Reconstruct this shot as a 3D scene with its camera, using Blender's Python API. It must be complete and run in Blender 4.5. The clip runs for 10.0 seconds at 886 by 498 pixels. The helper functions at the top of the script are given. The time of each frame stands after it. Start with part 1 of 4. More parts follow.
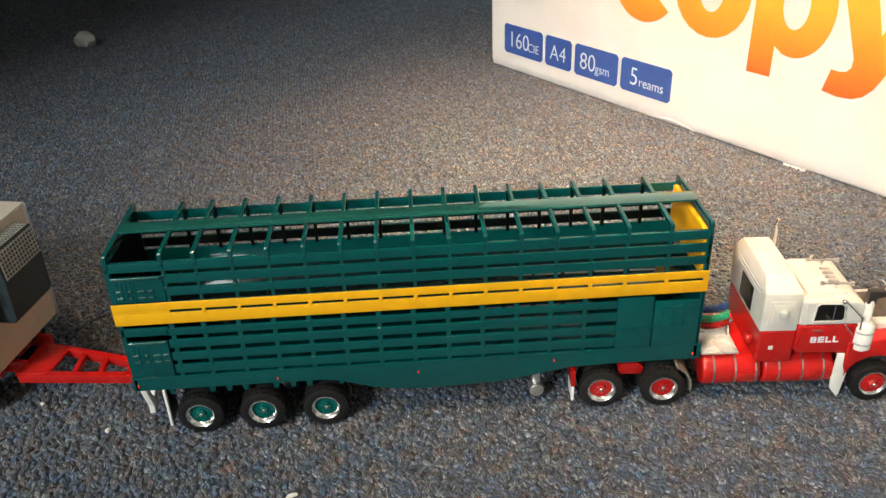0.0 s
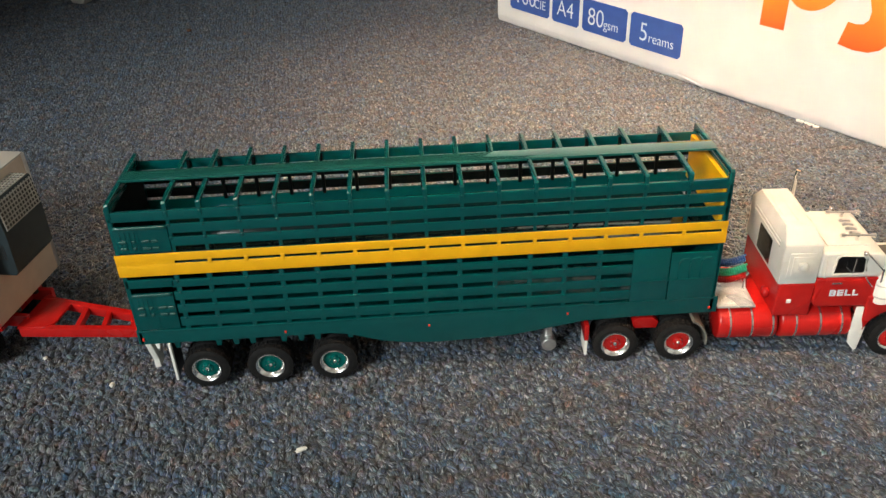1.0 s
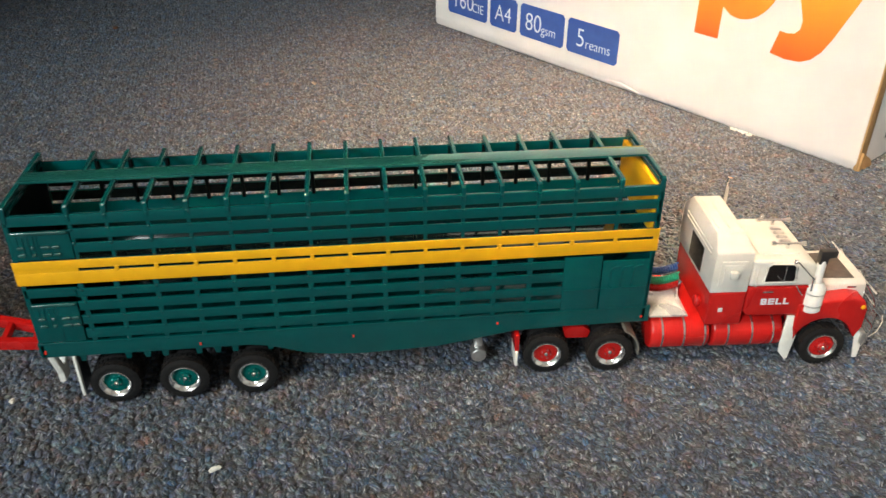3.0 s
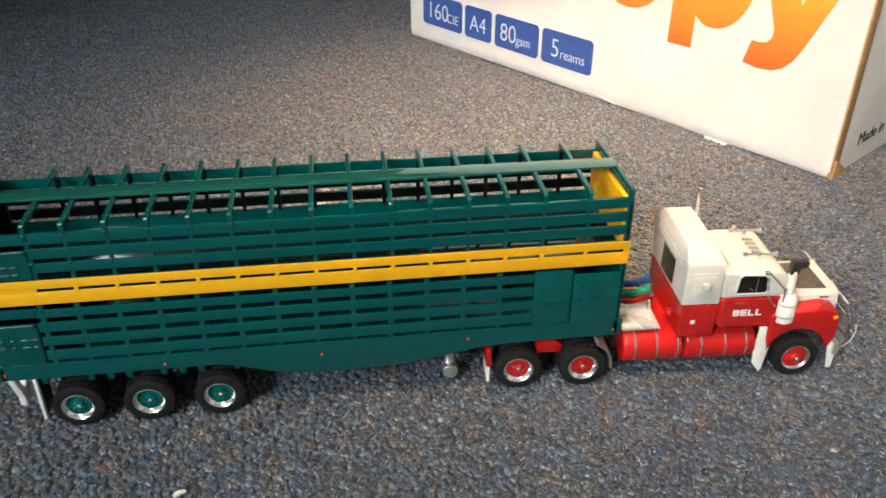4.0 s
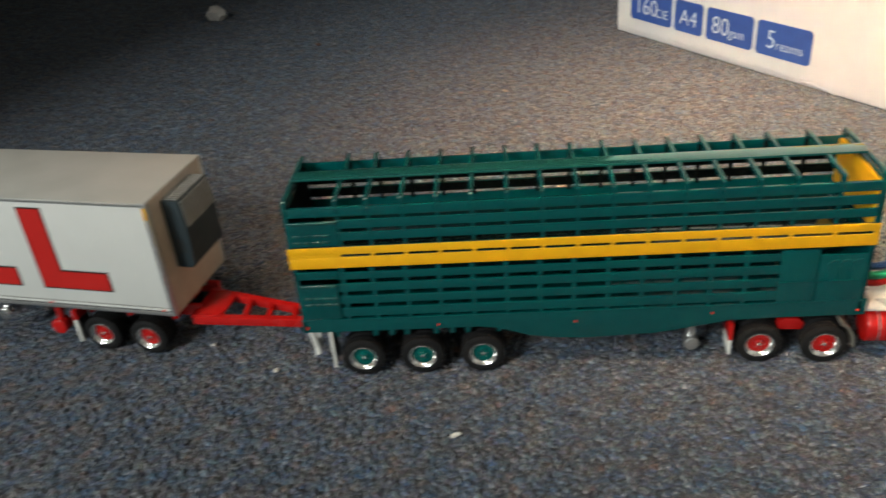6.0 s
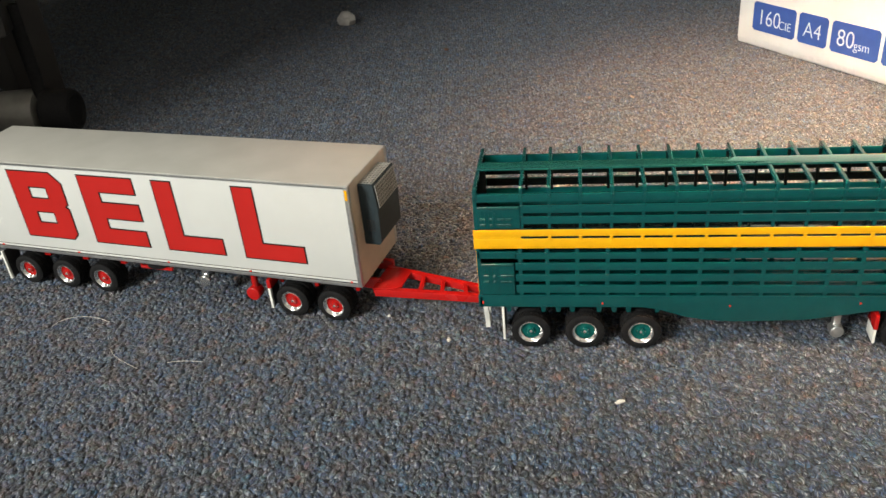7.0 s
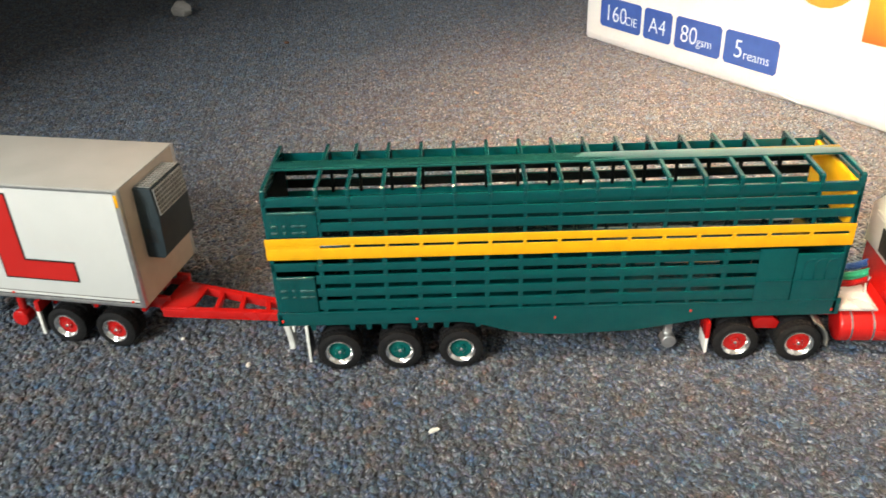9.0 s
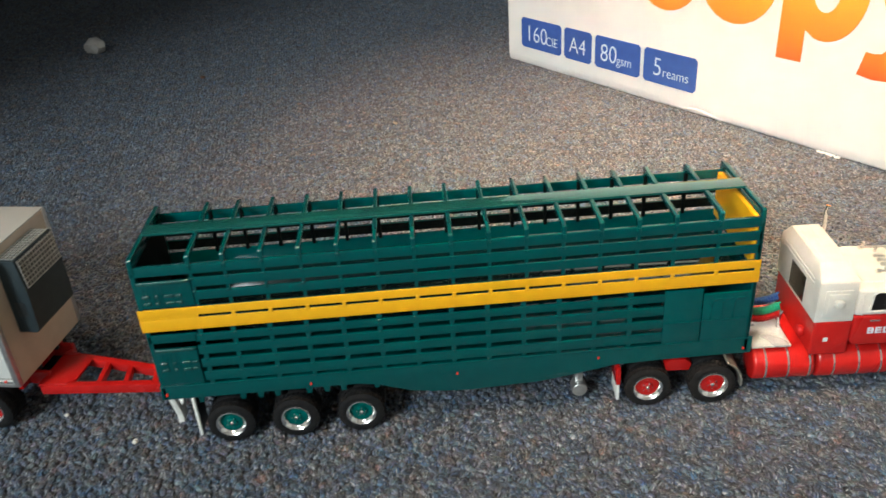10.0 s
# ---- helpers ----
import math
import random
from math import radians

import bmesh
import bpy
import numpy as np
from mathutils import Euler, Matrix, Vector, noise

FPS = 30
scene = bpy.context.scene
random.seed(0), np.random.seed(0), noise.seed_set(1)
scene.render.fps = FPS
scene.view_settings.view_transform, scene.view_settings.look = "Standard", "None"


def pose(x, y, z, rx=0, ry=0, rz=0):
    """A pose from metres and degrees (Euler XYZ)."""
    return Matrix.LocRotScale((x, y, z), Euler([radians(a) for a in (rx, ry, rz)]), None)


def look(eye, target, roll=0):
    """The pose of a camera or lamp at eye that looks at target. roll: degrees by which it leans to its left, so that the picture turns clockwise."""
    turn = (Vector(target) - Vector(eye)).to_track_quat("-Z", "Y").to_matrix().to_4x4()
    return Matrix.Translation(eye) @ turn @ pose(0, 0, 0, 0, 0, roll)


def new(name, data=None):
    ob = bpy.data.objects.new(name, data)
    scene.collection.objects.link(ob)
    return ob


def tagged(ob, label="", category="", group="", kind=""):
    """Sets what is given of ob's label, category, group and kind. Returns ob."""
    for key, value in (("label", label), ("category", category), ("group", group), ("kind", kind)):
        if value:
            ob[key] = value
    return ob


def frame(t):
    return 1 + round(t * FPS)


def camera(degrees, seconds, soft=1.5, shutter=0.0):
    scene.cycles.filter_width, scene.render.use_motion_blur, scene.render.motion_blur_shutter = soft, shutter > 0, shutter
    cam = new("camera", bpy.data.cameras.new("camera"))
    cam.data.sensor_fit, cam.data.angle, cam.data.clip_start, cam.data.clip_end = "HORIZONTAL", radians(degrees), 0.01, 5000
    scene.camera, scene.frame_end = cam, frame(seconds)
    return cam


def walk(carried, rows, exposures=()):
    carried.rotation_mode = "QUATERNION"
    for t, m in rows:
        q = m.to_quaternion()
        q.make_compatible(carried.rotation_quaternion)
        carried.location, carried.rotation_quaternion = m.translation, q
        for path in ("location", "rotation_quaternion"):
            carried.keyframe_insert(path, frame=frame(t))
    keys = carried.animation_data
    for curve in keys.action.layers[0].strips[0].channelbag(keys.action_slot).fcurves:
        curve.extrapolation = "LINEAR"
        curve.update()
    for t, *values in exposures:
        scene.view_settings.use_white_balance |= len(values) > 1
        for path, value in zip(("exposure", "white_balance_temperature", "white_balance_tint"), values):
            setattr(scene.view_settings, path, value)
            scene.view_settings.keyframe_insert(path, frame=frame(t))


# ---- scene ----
# Toy road train, 1:64, on an office carpet. Vehicle sizes below are in full-size metres and are multiplied by U.
U = 1 / 64
cam = camera(55.92, 10.0, soft=1.4, shutter=0.4)
PATH = [
    (0, (6.364, -14.771, 12.994), (6.426, -13.042, 11.991), -2.3),
    (0.5, (6.304, -14.539, 12.638), (6.371, -12.824, 11.611), -2.5),
    (1, (6.07, -14.559, 12.436), (6.132, -12.869, 11.369), -2.2),
    (1.5, (6.075, -14.59, 12.549), (6.158, -12.888, 11.502), -1.7),
    (2, (6.016, -14.463, 12.308), (6.141, -12.768, 11.254), -0.5),
    (2.5, (6.154, -14.364, 12.26), (6.31, -12.67, 11.209), 0.0),
    (2.7, (6.266, -14.222, 12.18), (6.433, -12.532, 11.123), 0.1),
    (3.8, (7.002, -13.602, 11.965), (7.258, -11.919, 10.917), 0.8),
    (4, (6.879, -13.756, 12.059), (7.109, -12.062, 11.021), 0.2),
    (4.5, (6.633, -13.996, 12.126), (6.778, -12.306, 11.065), -1.1),
    (5, (6.001, -14.391, 12.339), (6.038, -12.702, 11.269), -3.4),
    (5.5, (5.812, -14.516, 12.302), (5.825, -12.824, 11.235), -3.4),
    (6, (4.771, -15.479, 12.693), (4.617, -13.771, 11.664), -5.2),
    (6.2, (4.038, -16.105, 12.785), (3.81, -14.401, 11.762), -5.8),
    (7.3, (2.087, -18.199, 13.704), (1.758, -16.499, 12.703), -5.3),
    (7.5, (1.872, -18.254, 13.543), (1.545, -16.561, 12.53), -4.7),
    (8, (2.175, -18.075, 13.615), (1.874, -16.364, 12.624), -4.2),
    (8.5, (3.329, -16.444, 12.654), (3.168, -14.728, 11.639), -3.7),
    (9, (4.197, -15.5, 12.311), (4.15, -13.778, 11.296), -2.4),
    (9.5, (4.935, -14.902, 12.407), (4.939, -13.17, 11.407), -2.9),
    (10, (5.768, -14.158, 12.51), (5.811, -12.423, 11.514), -4.0),
]
walk(cam, [(t, look(Vector(eye) * U, Vector(target) * U, roll)) for t, eye, target, roll in PATH],
     [(0.0, 0.10, 6850, 10), (0.5, -0.08, 6850, 11), (1.0, -0.02, 6800, 10), (1.5, 0.03, 6800, 10), (2.0, 0.0, 6750, 10), (2.5, -0.03, 6700, 10), (4.0, 0.08, 6500, 9),
      (4.5, -0.12, 6550, 9), (5.0, -0.15, 6700, 10), (5.5, 0.03, 6750, 10), (6.0, -0.20, 6800, 10), (7.5, 0.75, 7400, 15), (8.0, 0.80, 7400, 15), (8.5, 0.74, 7350, 14),
      (9.0, 0.62, 7000, 12), (9.5, 0.46, 6750, 10), (10.0, 0.08, 6350, 8)])

# ---------------------------------------------------------------- light
world = bpy.data.worlds.new("room_air")
scene.world = world
world.use_nodes = True
wn = world.node_tree.nodes
sky = wn.new("ShaderNodeTexSky")
sky.sky_type, sky.sun_disc, sky.sun_elevation, sky.sun_rotation = "NISHITA", False, radians(32), radians(210)
world.node_tree.links.new(sky.outputs[0], wn["Background"].inputs[0])
wn["Background"].inputs[1].default_value = 0.08


def window_lamp(name, m, size_x, size_y, power, colour, spread):
    data = bpy.data.lights.new(name, "AREA")
    data.shape, data.size, data.size_y, data.energy, data.color, data.spread = "RECTANGLE", size_x, size_y, power, colour, radians(spread)
    ob = new(name, data)
    ob.matrix_world = m
    return ob


# an unseen ceiling panel added as overhead fill, an added warmer narrow downlight that reaches the far carpet and the
# carton, and daylight through the window
window_lamp("added_overhead_fill", pose(-0.62, -0.85, 2.36), 0.62, 0.32, 10.0, (1.0, 0.95, 0.85), 180)
# unseen warm beam, added to shape the bright pool near the carton
window_lamp("added_warm_beam", look((-0.20, -0.45, 2.36), (0.215, 0.205, 0.0)), 0.30, 0.30, 1.6, (1.0, 0.63, 0.36), 9.5)
window_lamp("window_daylight", look((-1.25, -1.66, 1.35), (0.0, 0.15, 0.05)), 0.42, 0.70, 52.0, (0.88, 0.98, 1.0), 180)


# ---------------------------------------------------------------- materials
def material(name, colour, second=None, rough=0.5, metal=0.0, scale=400.0, bump=0.0, coat=0.0, mix=(0.35, 0.7), spec=0.5, detail=6.0):
    m = bpy.data.materials.new(name)
    m.use_nodes = True
    n, l = m.node_tree.nodes, m.node_tree.links
    p = n["Principled BSDF"]
    p.inputs["Metallic"].default_value = metal
    p.inputs["Specular IOR Level"].default_value = spec
    p.inputs["Coat Weight"].default_value = coat
    p.inputs["Coat Roughness"].default_value = 0.04
    where = n.new("ShaderNodeTexCoord")
    grain = n.new("ShaderNodeTexNoise")
    grain.inputs["Scale"].default_value, grain.inputs["Detail"].default_value = scale, detail
    l.new(where.outputs["Object"], grain.inputs["Vector"])
    ramp = n.new("ShaderNodeValToRGB")
    ramp.color_ramp.elements[0].position, ramp.color_ramp.elements[1].position = mix
    ramp.color_ramp.elements[0].color = (*(second or [c * 0.88 for c in colour]), 1)
    ramp.color_ramp.elements[1].color = (*colour, 1)
    l.new(grain.outputs["Fac"], ramp.inputs[0])
    l.new(ramp.outputs[0], p.inputs["Base Color"])
    wear = n.new("ShaderNodeTexNoise")
    wear.inputs["Scale"].default_value = scale * 0.12
    l.new(where.outputs["Object"], wear.inputs["Vector"])
    gloss = n.new("ShaderNodeMapRange")
    gloss.inputs["To Min"].default_value, gloss.inputs["To Max"].default_value = rough * 0.75, min(1.0, rough * 1.25)
    l.new(wear.outputs["Fac"], gloss.inputs["Value"])
    l.new(gloss.outputs[0], p.inputs["Roughness"])
    if bump:
        b = n.new("ShaderNodeBump")
        b.inputs["Strength"].default_value, b.inputs["Distance"].default_value = bump, 0.0004
        l.new(grain.outputs["Fac"], b.inputs["Height"])
        l.new(b.outputs[0], p.inputs["Normal"])
    return m


GREEN = material("green_enamel", (0.0, 0.066, 0.066), (0.0, 0.058, 0.058), 0.15, scale=150, coat=0.4, spec=0.36)
WALKWAY = material("glossy_green_enamel", (0.008, 0.078, 0.070), (0.004, 0.064, 0.060), 0.17, scale=150, coat=1.0, spec=0.6)
# near-black stand-in for the shade inside the stock crate
INNER_SHADE = material("matt_inner_shade", (0.0015, 0.003, 0.003), (0.003, 0.005, 0.005), 0.8, scale=300, spec=0.04)
# glossy deck with the crate's inner shade put into its dark colour
SHADED_DECK = material("shaded_glossy_deck", (0.003, 0.008, 0.008), (0.004, 0.010, 0.010), 0.10, scale=300, coat=1.0)
YELLOW = material("yellow_enamel", (0.80, 0.405, 0.007), (0.74, 0.36, 0.006), 0.4, scale=200)
RED = material("red_enamel", (0.45, 0.010, 0.009), (0.39, 0.008, 0.007), 0.26, scale=200, coat=0.25, spec=0.42)
CREAM = material("cream_white_enamel", (0.66, 0.65, 0.605), (0.57, 0.555, 0.505), 0.32, scale=120)
WHITE = material("white_plastic", (0.80, 0.79, 0.74), (0.72, 0.71, 0.66), 0.45, scale=200)
PANEL = material("white_van_panel", (0.585, 0.59, 0.565), (0.56, 0.565, 0.54), 0.42, scale=60)
ROOF = material("darker_roof_panel", (0.40, 0.395, 0.365), (0.36, 0.355, 0.325), 0.5, scale=60)
TAN = material("bare_tan_wall", (0.52, 0.42, 0.33), (0.46, 0.37, 0.29), 0.55, scale=150)
RUBBER = material("black_rubber", (0.008, 0.008, 0.009), (0.013, 0.013, 0.013), 0.7, scale=600, bump=0.1, spec=0.12)
BLACK = material("black_plastic", (0.015, 0.015, 0.016), (0.022, 0.021, 0.02), 0.45, scale=300)
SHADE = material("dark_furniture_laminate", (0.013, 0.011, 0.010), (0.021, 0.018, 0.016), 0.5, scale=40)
CHROME = material("bright_plated_metal", (0.86, 0.86, 0.85), (0.76, 0.76, 0.75), 0.13, 0.95, scale=300)
PLATE = material("bright_tread_plate", (0.88, 0.86, 0.82), (0.76, 0.74, 0.70), 0.28, 0.6, scale=500)
SILVER = material("silver_paint", (0.58, 0.58, 0.57), (0.48, 0.48, 0.47), 0.34, 0.85, scale=500)
GREENRIM = material("green_plated_hub", (0.0, 0.23, 0.20), (0.0, 0.15, 0.135), 0.22, 0.6, scale=400)
FRIDGE = material("slate_grey_plastic", (0.024, 0.036, 0.042), (0.02, 0.03, 0.035), 0.6, spec=0.25, scale=300)
GRILLE = material("grey_mesh", (0.42, 0.42, 0.40), (0.32, 0.32, 0.30), 0.4, 0.3, scale=300)
CARTON = material("white_carton", (0.72, 0.71, 0.69), (0.66, 0.65, 0.63), 0.6, scale=30, bump=0.05)
KRAFT = material("brown_kraft_board", (0.50, 0.30, 0.12), (0.40, 0.23, 0.09), 0.75, scale=250, bump=0.2)
BLUEINK = material("blue_print", (0.028, 0.085, 0.33), (0.022, 0.07, 0.28), 0.5, scale=120)
WHITEINK = material("white_print", (0.72, 0.75, 0.80), None, 0.5)
BLACKINK = material("black_print", (0.008, 0.008, 0.008), None, 0.5)
REDINK = material("red_print", (0.48, 0.014, 0.011), (0.44, 0.012, 0.009), 0.42, scale=80)
AMBER = material("amber_lens", (0.85, 0.40, 0.01), None, 0.2)
REDLENS = material("red_lens", (0.75, 0.05, 0.03), None, 0.2)
DUSTY = material("dusty_brown_lid", (0.085, 0.07, 0.06), (0.06, 0.05, 0.044), 0.55, scale=500, bump=0.1)
BLUEHOSE = material("blue_hose", (0.01, 0.05, 0.22), None, 0.3)
GREENHOSE = material("green_hose", (0.01, 0.30, 0.16), None, 0.3)
CRUMB = material("pale_crumb", (0.78, 0.75, 0.68), (0.6, 0.56, 0.5), 0.8, scale=900)
FLAKE = material("tan_flake", (0.34, 0.28, 0.21), (0.24, 0.19, 0.14), 0.8, scale=900)
RUST = material("rust_brown_crumb", (0.14, 0.06, 0.03), (0.09, 0.04, 0.02), 0.8, scale=900)
PLASTER = material("painted_plaster", (0.74, 0.72, 0.68), (0.70, 0.68, 0.64), 0.8, scale=8)
GREYPLASTIC_PALE = material("worn_grey_felt", (0.38, 0.36, 0.34), (0.30, 0.285, 0.27), 0.85, scale=300, bump=0.3)
GREYPLASTIC = material("scuffed_grey_plastic", (0.16, 0.155, 0.14), (0.08, 0.078, 0.07), 0.4, scale=60)


def glass(name, colour):
    m = material(name, colour, None, 0.05)
    m.node_tree.nodes["Principled BSDF"].inputs["Transmission Weight"].default_value = 0.85
    return m


GLASS = glass("dark_cab_glass", (0.008, 0.008, 0.009))
CLEAR = glass("clear_acrylic", (0.8, 0.82, 0.82))


def orange_print():
    """Print that runs from orange at the foot of the letters to yellow further up."""
    m = material("orange_print", (1, 0.3, 0), None, 0.5)
    n, l = m.node_tree.nodes, m.node_tree.links
    where = n.new("ShaderNodeTexCoord")
    split = n.new("ShaderNodeSeparateXYZ")
    l.new(where.outputs["Object"], split.inputs[0])
    height = n.new("ShaderNodeMapRange")
    height.inputs["From Min"].default_value, height.inputs["From Max"].default_value = 2.9 * U, 7.2 * U
    l.new(split.outputs["Z"], height.inputs["Value"])
    ramp = n.new("ShaderNodeValToRGB")
    ramp.color_ramp.elements[0].color, ramp.color_ramp.elements[1].color = (0.84, 0.11, 0.018, 1), (0.90, 0.56, 0.05, 1)
    l.new(height.outputs[0], ramp.inputs[0])
    l.new(ramp.outputs[0], n["Principled BSDF"].inputs["Base Color"])
    return m


ORANGE = orange_print()


def carpet_material():
    """Heather loop pile: slate grey and brown yarn in drifts, pale and rust loops, streaked by fibres."""
    m = bpy.data.materials.new("loop_pile_carpet")
    m.use_nodes = True
    n, l = m.node_tree.nodes, m.node_tree.links
    p = n["Principled BSDF"]
    p.inputs["Roughness"].default_value = 0.55
    p.inputs["Specular IOR Level"].default_value = 0.45
    p.inputs["Sheen Weight"].default_value = 0.12
    geo = n.new("ShaderNodeNewGeometry")
    where = n.new("ShaderNodeTexCoord")

    def ramp(stops):
        r = n.new("ShaderNodeValToRGB")
        e = r.color_ramp.elements
        e[0].position, e[0].color = stops[0][0], (*stops[0][1], 1)
        e[1].position, e[1].color = stops[-1][0], (*stops[-1][1], 1)
        for s, c in stops[1:-1]:
            e.new(s).color = (*c, 1)
        return r

    def noise(scale, detail, vector):
        t = n.new("ShaderNodeTexNoise")
        t.inputs["Scale"].default_value, t.inputs["Detail"].default_value = scale, detail
        l.new(vector, t.inputs["Vector"])
        return t

    brown = ramp([(0.0, (0.037, 0.034, 0.038)), (0.35, (0.054, 0.050, 0.052)), (0.66, (0.072, 0.064, 0.064)), (0.80, (0.111, 0.066, 0.051)), (0.88, (0.066, 0.062, 0.064)), (1.0, (0.118, 0.112, 0.113))])
    blue = ramp([(0.0, (0.023, 0.035, 0.052)), (0.35, (0.032, 0.050, 0.079)), (0.66, (0.041, 0.064, 0.101)), (0.80, (0.021, 0.056, 0.108)), (0.88, (0.053, 0.072, 0.093)), (1.0, (0.087, 0.115, 0.143))])
    l.new(geo.outputs["Random Per Island"], brown.inputs[0])
    l.new(geo.outputs["Random Per Island"], blue.inputs[0])
    drift = noise(130, 4, where.outputs["Object"])
    share = n.new("ShaderNodeMapRange")
    share.inputs["From Min"].default_value, share.inputs["From Max"].default_value = 0.37, 0.57
    l.new(drift.outputs["Fac"], share.inputs["Value"])
    yarn = n.new("ShaderNodeMix")
    yarn.data_type = "RGBA"
    l.new(share.outputs[0], yarn.inputs[0])
    l.new(brown.outputs[0], yarn.inputs[6])
    l.new(blue.outputs[0], yarn.inputs[7])
    # every strand is dyed a little differently
    dye = noise(430, 3, where.outputs["Object"])
    gain = n.new("ShaderNodeVectorMath")
    gain.operation = "MULTIPLY_ADD"
    gain.inputs[1].default_value, gain.inputs[2].default_value = (0.8, 0.8, 0.8), (0.58, 0.60, 0.62)
    l.new(dye.outputs["Color"], gain.inputs[0])
    dyed = n.new("ShaderNodeMix")
    dyed.data_type, dyed.blend_type = "RGBA", "MULTIPLY"
    dyed.inputs[0].default_value = 1.0
    l.new(yarn.outputs[2], dyed.inputs[6])
    l.new(gain.outputs[0], dyed.inputs[7])
    # fibres lie along the loops; their strong contrast also paints highlights and shade
    run = n.new("ShaderNodeAttribute")
    run.attribute_name = "strand"
    along = n.new("ShaderNodeMapping")
    along.inputs["Scale"].default_value = (0.32, 1.5, 1.0)
    l.new(run.outputs["Vector"], along.inputs["Vector"])
    fibre = noise(1500, 3, along.outputs[0])
    streak = n.new("ShaderNodeMapRange")
    streak.inputs["From Min"].default_value, streak.inputs["From Max"].default_value = 0.40, 0.62
    streak.inputs["To Min"].default_value, streak.inputs["To Max"].default_value = 0.14, 2.2
    l.new(fibre.outputs["Fac"], streak.inputs["Value"])
    times = n.new("ShaderNodeMix")
    times.data_type, times.blend_type = "RGBA", "MULTIPLY"
    times.inputs[0].default_value = 1.0
    l.new(dyed.outputs[2], times.inputs[6])
    l.new(streak.outputs[0], times.inputs[7])
    # single pale filaments, which also put the fibres' glints into the colour
    along_b = n.new("ShaderNodeMapping")
    along_b.inputs["Location"].default_value, along_b.inputs["Scale"].default_value = (3.0, 1.0, 0.0), (0.25, 1.3, 1.0)
    l.new(run.outputs["Vector"], along_b.inputs["Vector"])
    hair_glints = noise(1700, 2, along_b.outputs[0])
    pale = n.new("ShaderNodeMapRange")
    pale.inputs["From Min"].default_value, pale.inputs["From Max"].default_value, pale.inputs["To Max"].default_value = 0.605, 0.65, 0.95
    l.new(hair_glints.outputs["Fac"], pale.inputs["Value"])
    tops = n.new("ShaderNodeMix")
    tops.data_type = "RGBA"
    l.new(pale.outputs[0], tops.inputs[0])
    l.new(times.outputs[2], tops.inputs[6])
    tops.inputs[7].default_value = (0.33, 0.35, 0.37, 1)
    l.new(tops.outputs[2], p.inputs["Base Color"])
    b = n.new("ShaderNodeBump")
    b.inputs["Strength"].default_value, b.inputs["Distance"].default_value = 0.9, 0.0008
    l.new(fibre.outputs["Fac"], b.inputs["Height"])
    l.new(b.outputs[0], p.inputs["Normal"])
    return m


CARPET = carpet_material()
BACKING = material("dark_carpet_backing", (0.05, 0.05, 0.055), (0.03, 0.03, 0.035), 0.9, scale=500, bump=0.3)


# ---------------------------------------------------------------- mesh helpers
def mesh_of(name, bm, mat, smooth=True):
    bmesh.ops.scale(bm, vec=(U, U, U), verts=bm.verts)
    bmesh.ops.recalc_face_normals(bm, faces=bm.faces)
    me = bpy.data.meshes.new(name)
    bm.to_mesh(me)
    bm.free()
    me.materials.append(mat)
    if smooth:
        me.polygons.foreach_set("use_smooth", [True] * len(me.polygons))
        me.set_sharp_from_angle(angle=radians(38))
    return me


def part(name, bm, mat, parent, label="", at=None):
    me = bm if isinstance(bm, bpy.types.Mesh) else mesh_of(name, bm, mat)
    ob = new(name, me)
    ob.parent = parent
    if at:
        ob.matrix_basis = Matrix.Translation(Vector(at) * U)
    return tagged(ob, label)


def thing(name, at, turn, label, category, group="", kind=""):
    ob = new(name)
    ob.empty_display_size = 0.01
    ob.matrix_basis = pose(at[0] * U, at[1] * U, at[2] * U, 0, 0, turn)
    return tagged(ob, label, category, group, kind)


def solid(name, bm, mat, at, turn, label, category, group="", kind=""):
    ob = new(name, mesh_of(name, bm, mat))
    ob.matrix_basis = pose(at[0] * U, at[1] * U, at[2] * U, 0, 0, turn)
    return tagged(ob, label, category, group, kind)


def add(bm, other):
    """Join another bmesh into bm."""
    tmp = bpy.data.meshes.new("tmp")
    other.to_mesh(tmp)
    other.free()
    bm.from_mesh(tmp)
    bpy.data.meshes.remove(tmp)
    return bm


def box(x0, x1, y0, y1, z0, z1, bev=0.02, seg=2, bm=None):
    b = bmesh.new()
    bmesh.ops.create_cube(b, size=1, matrix=Matrix.LocRotScale(((x0 + x1) / 2, (y0 + y1) / 2, (z0 + z1) / 2), None, (x1 - x0, y1 - y0, z1 - z0)))
    bev = min(bev, 0.45 * min(x1 - x0, y1 - y0, z1 - z0))
    if bev > 0:
        bmesh.ops.bevel(b, geom=b.edges[:], offset=bev, segments=seg, profile=0.6, affect="EDGES")
    return add(bm, b) if bm else b


def rod(p0, p1, r0, r1=None, n=16, bev=0.0, bm=None):
    p0, p1 = Vector(p0), Vector(p1)
    b = bmesh.new()
    way = p1 - p0
    m = Matrix.Translation((p0 + p1) / 2) @ way.to_track_quat("Z", "Y").to_matrix().to_4x4()
    bmesh.ops.create_cone(b, cap_ends=True, segments=n, radius1=r0, radius2=r0 if r1 is None else r1, depth=way.length, matrix=m)
    if bev:
        bmesh.ops.bevel(b, geom=[e for e in b.edges if any(len(f.verts) > 4 for f in e.link_faces)], offset=bev, segments=3, profile=0.5, affect="EDGES")
    return add(bm, b) if bm else b


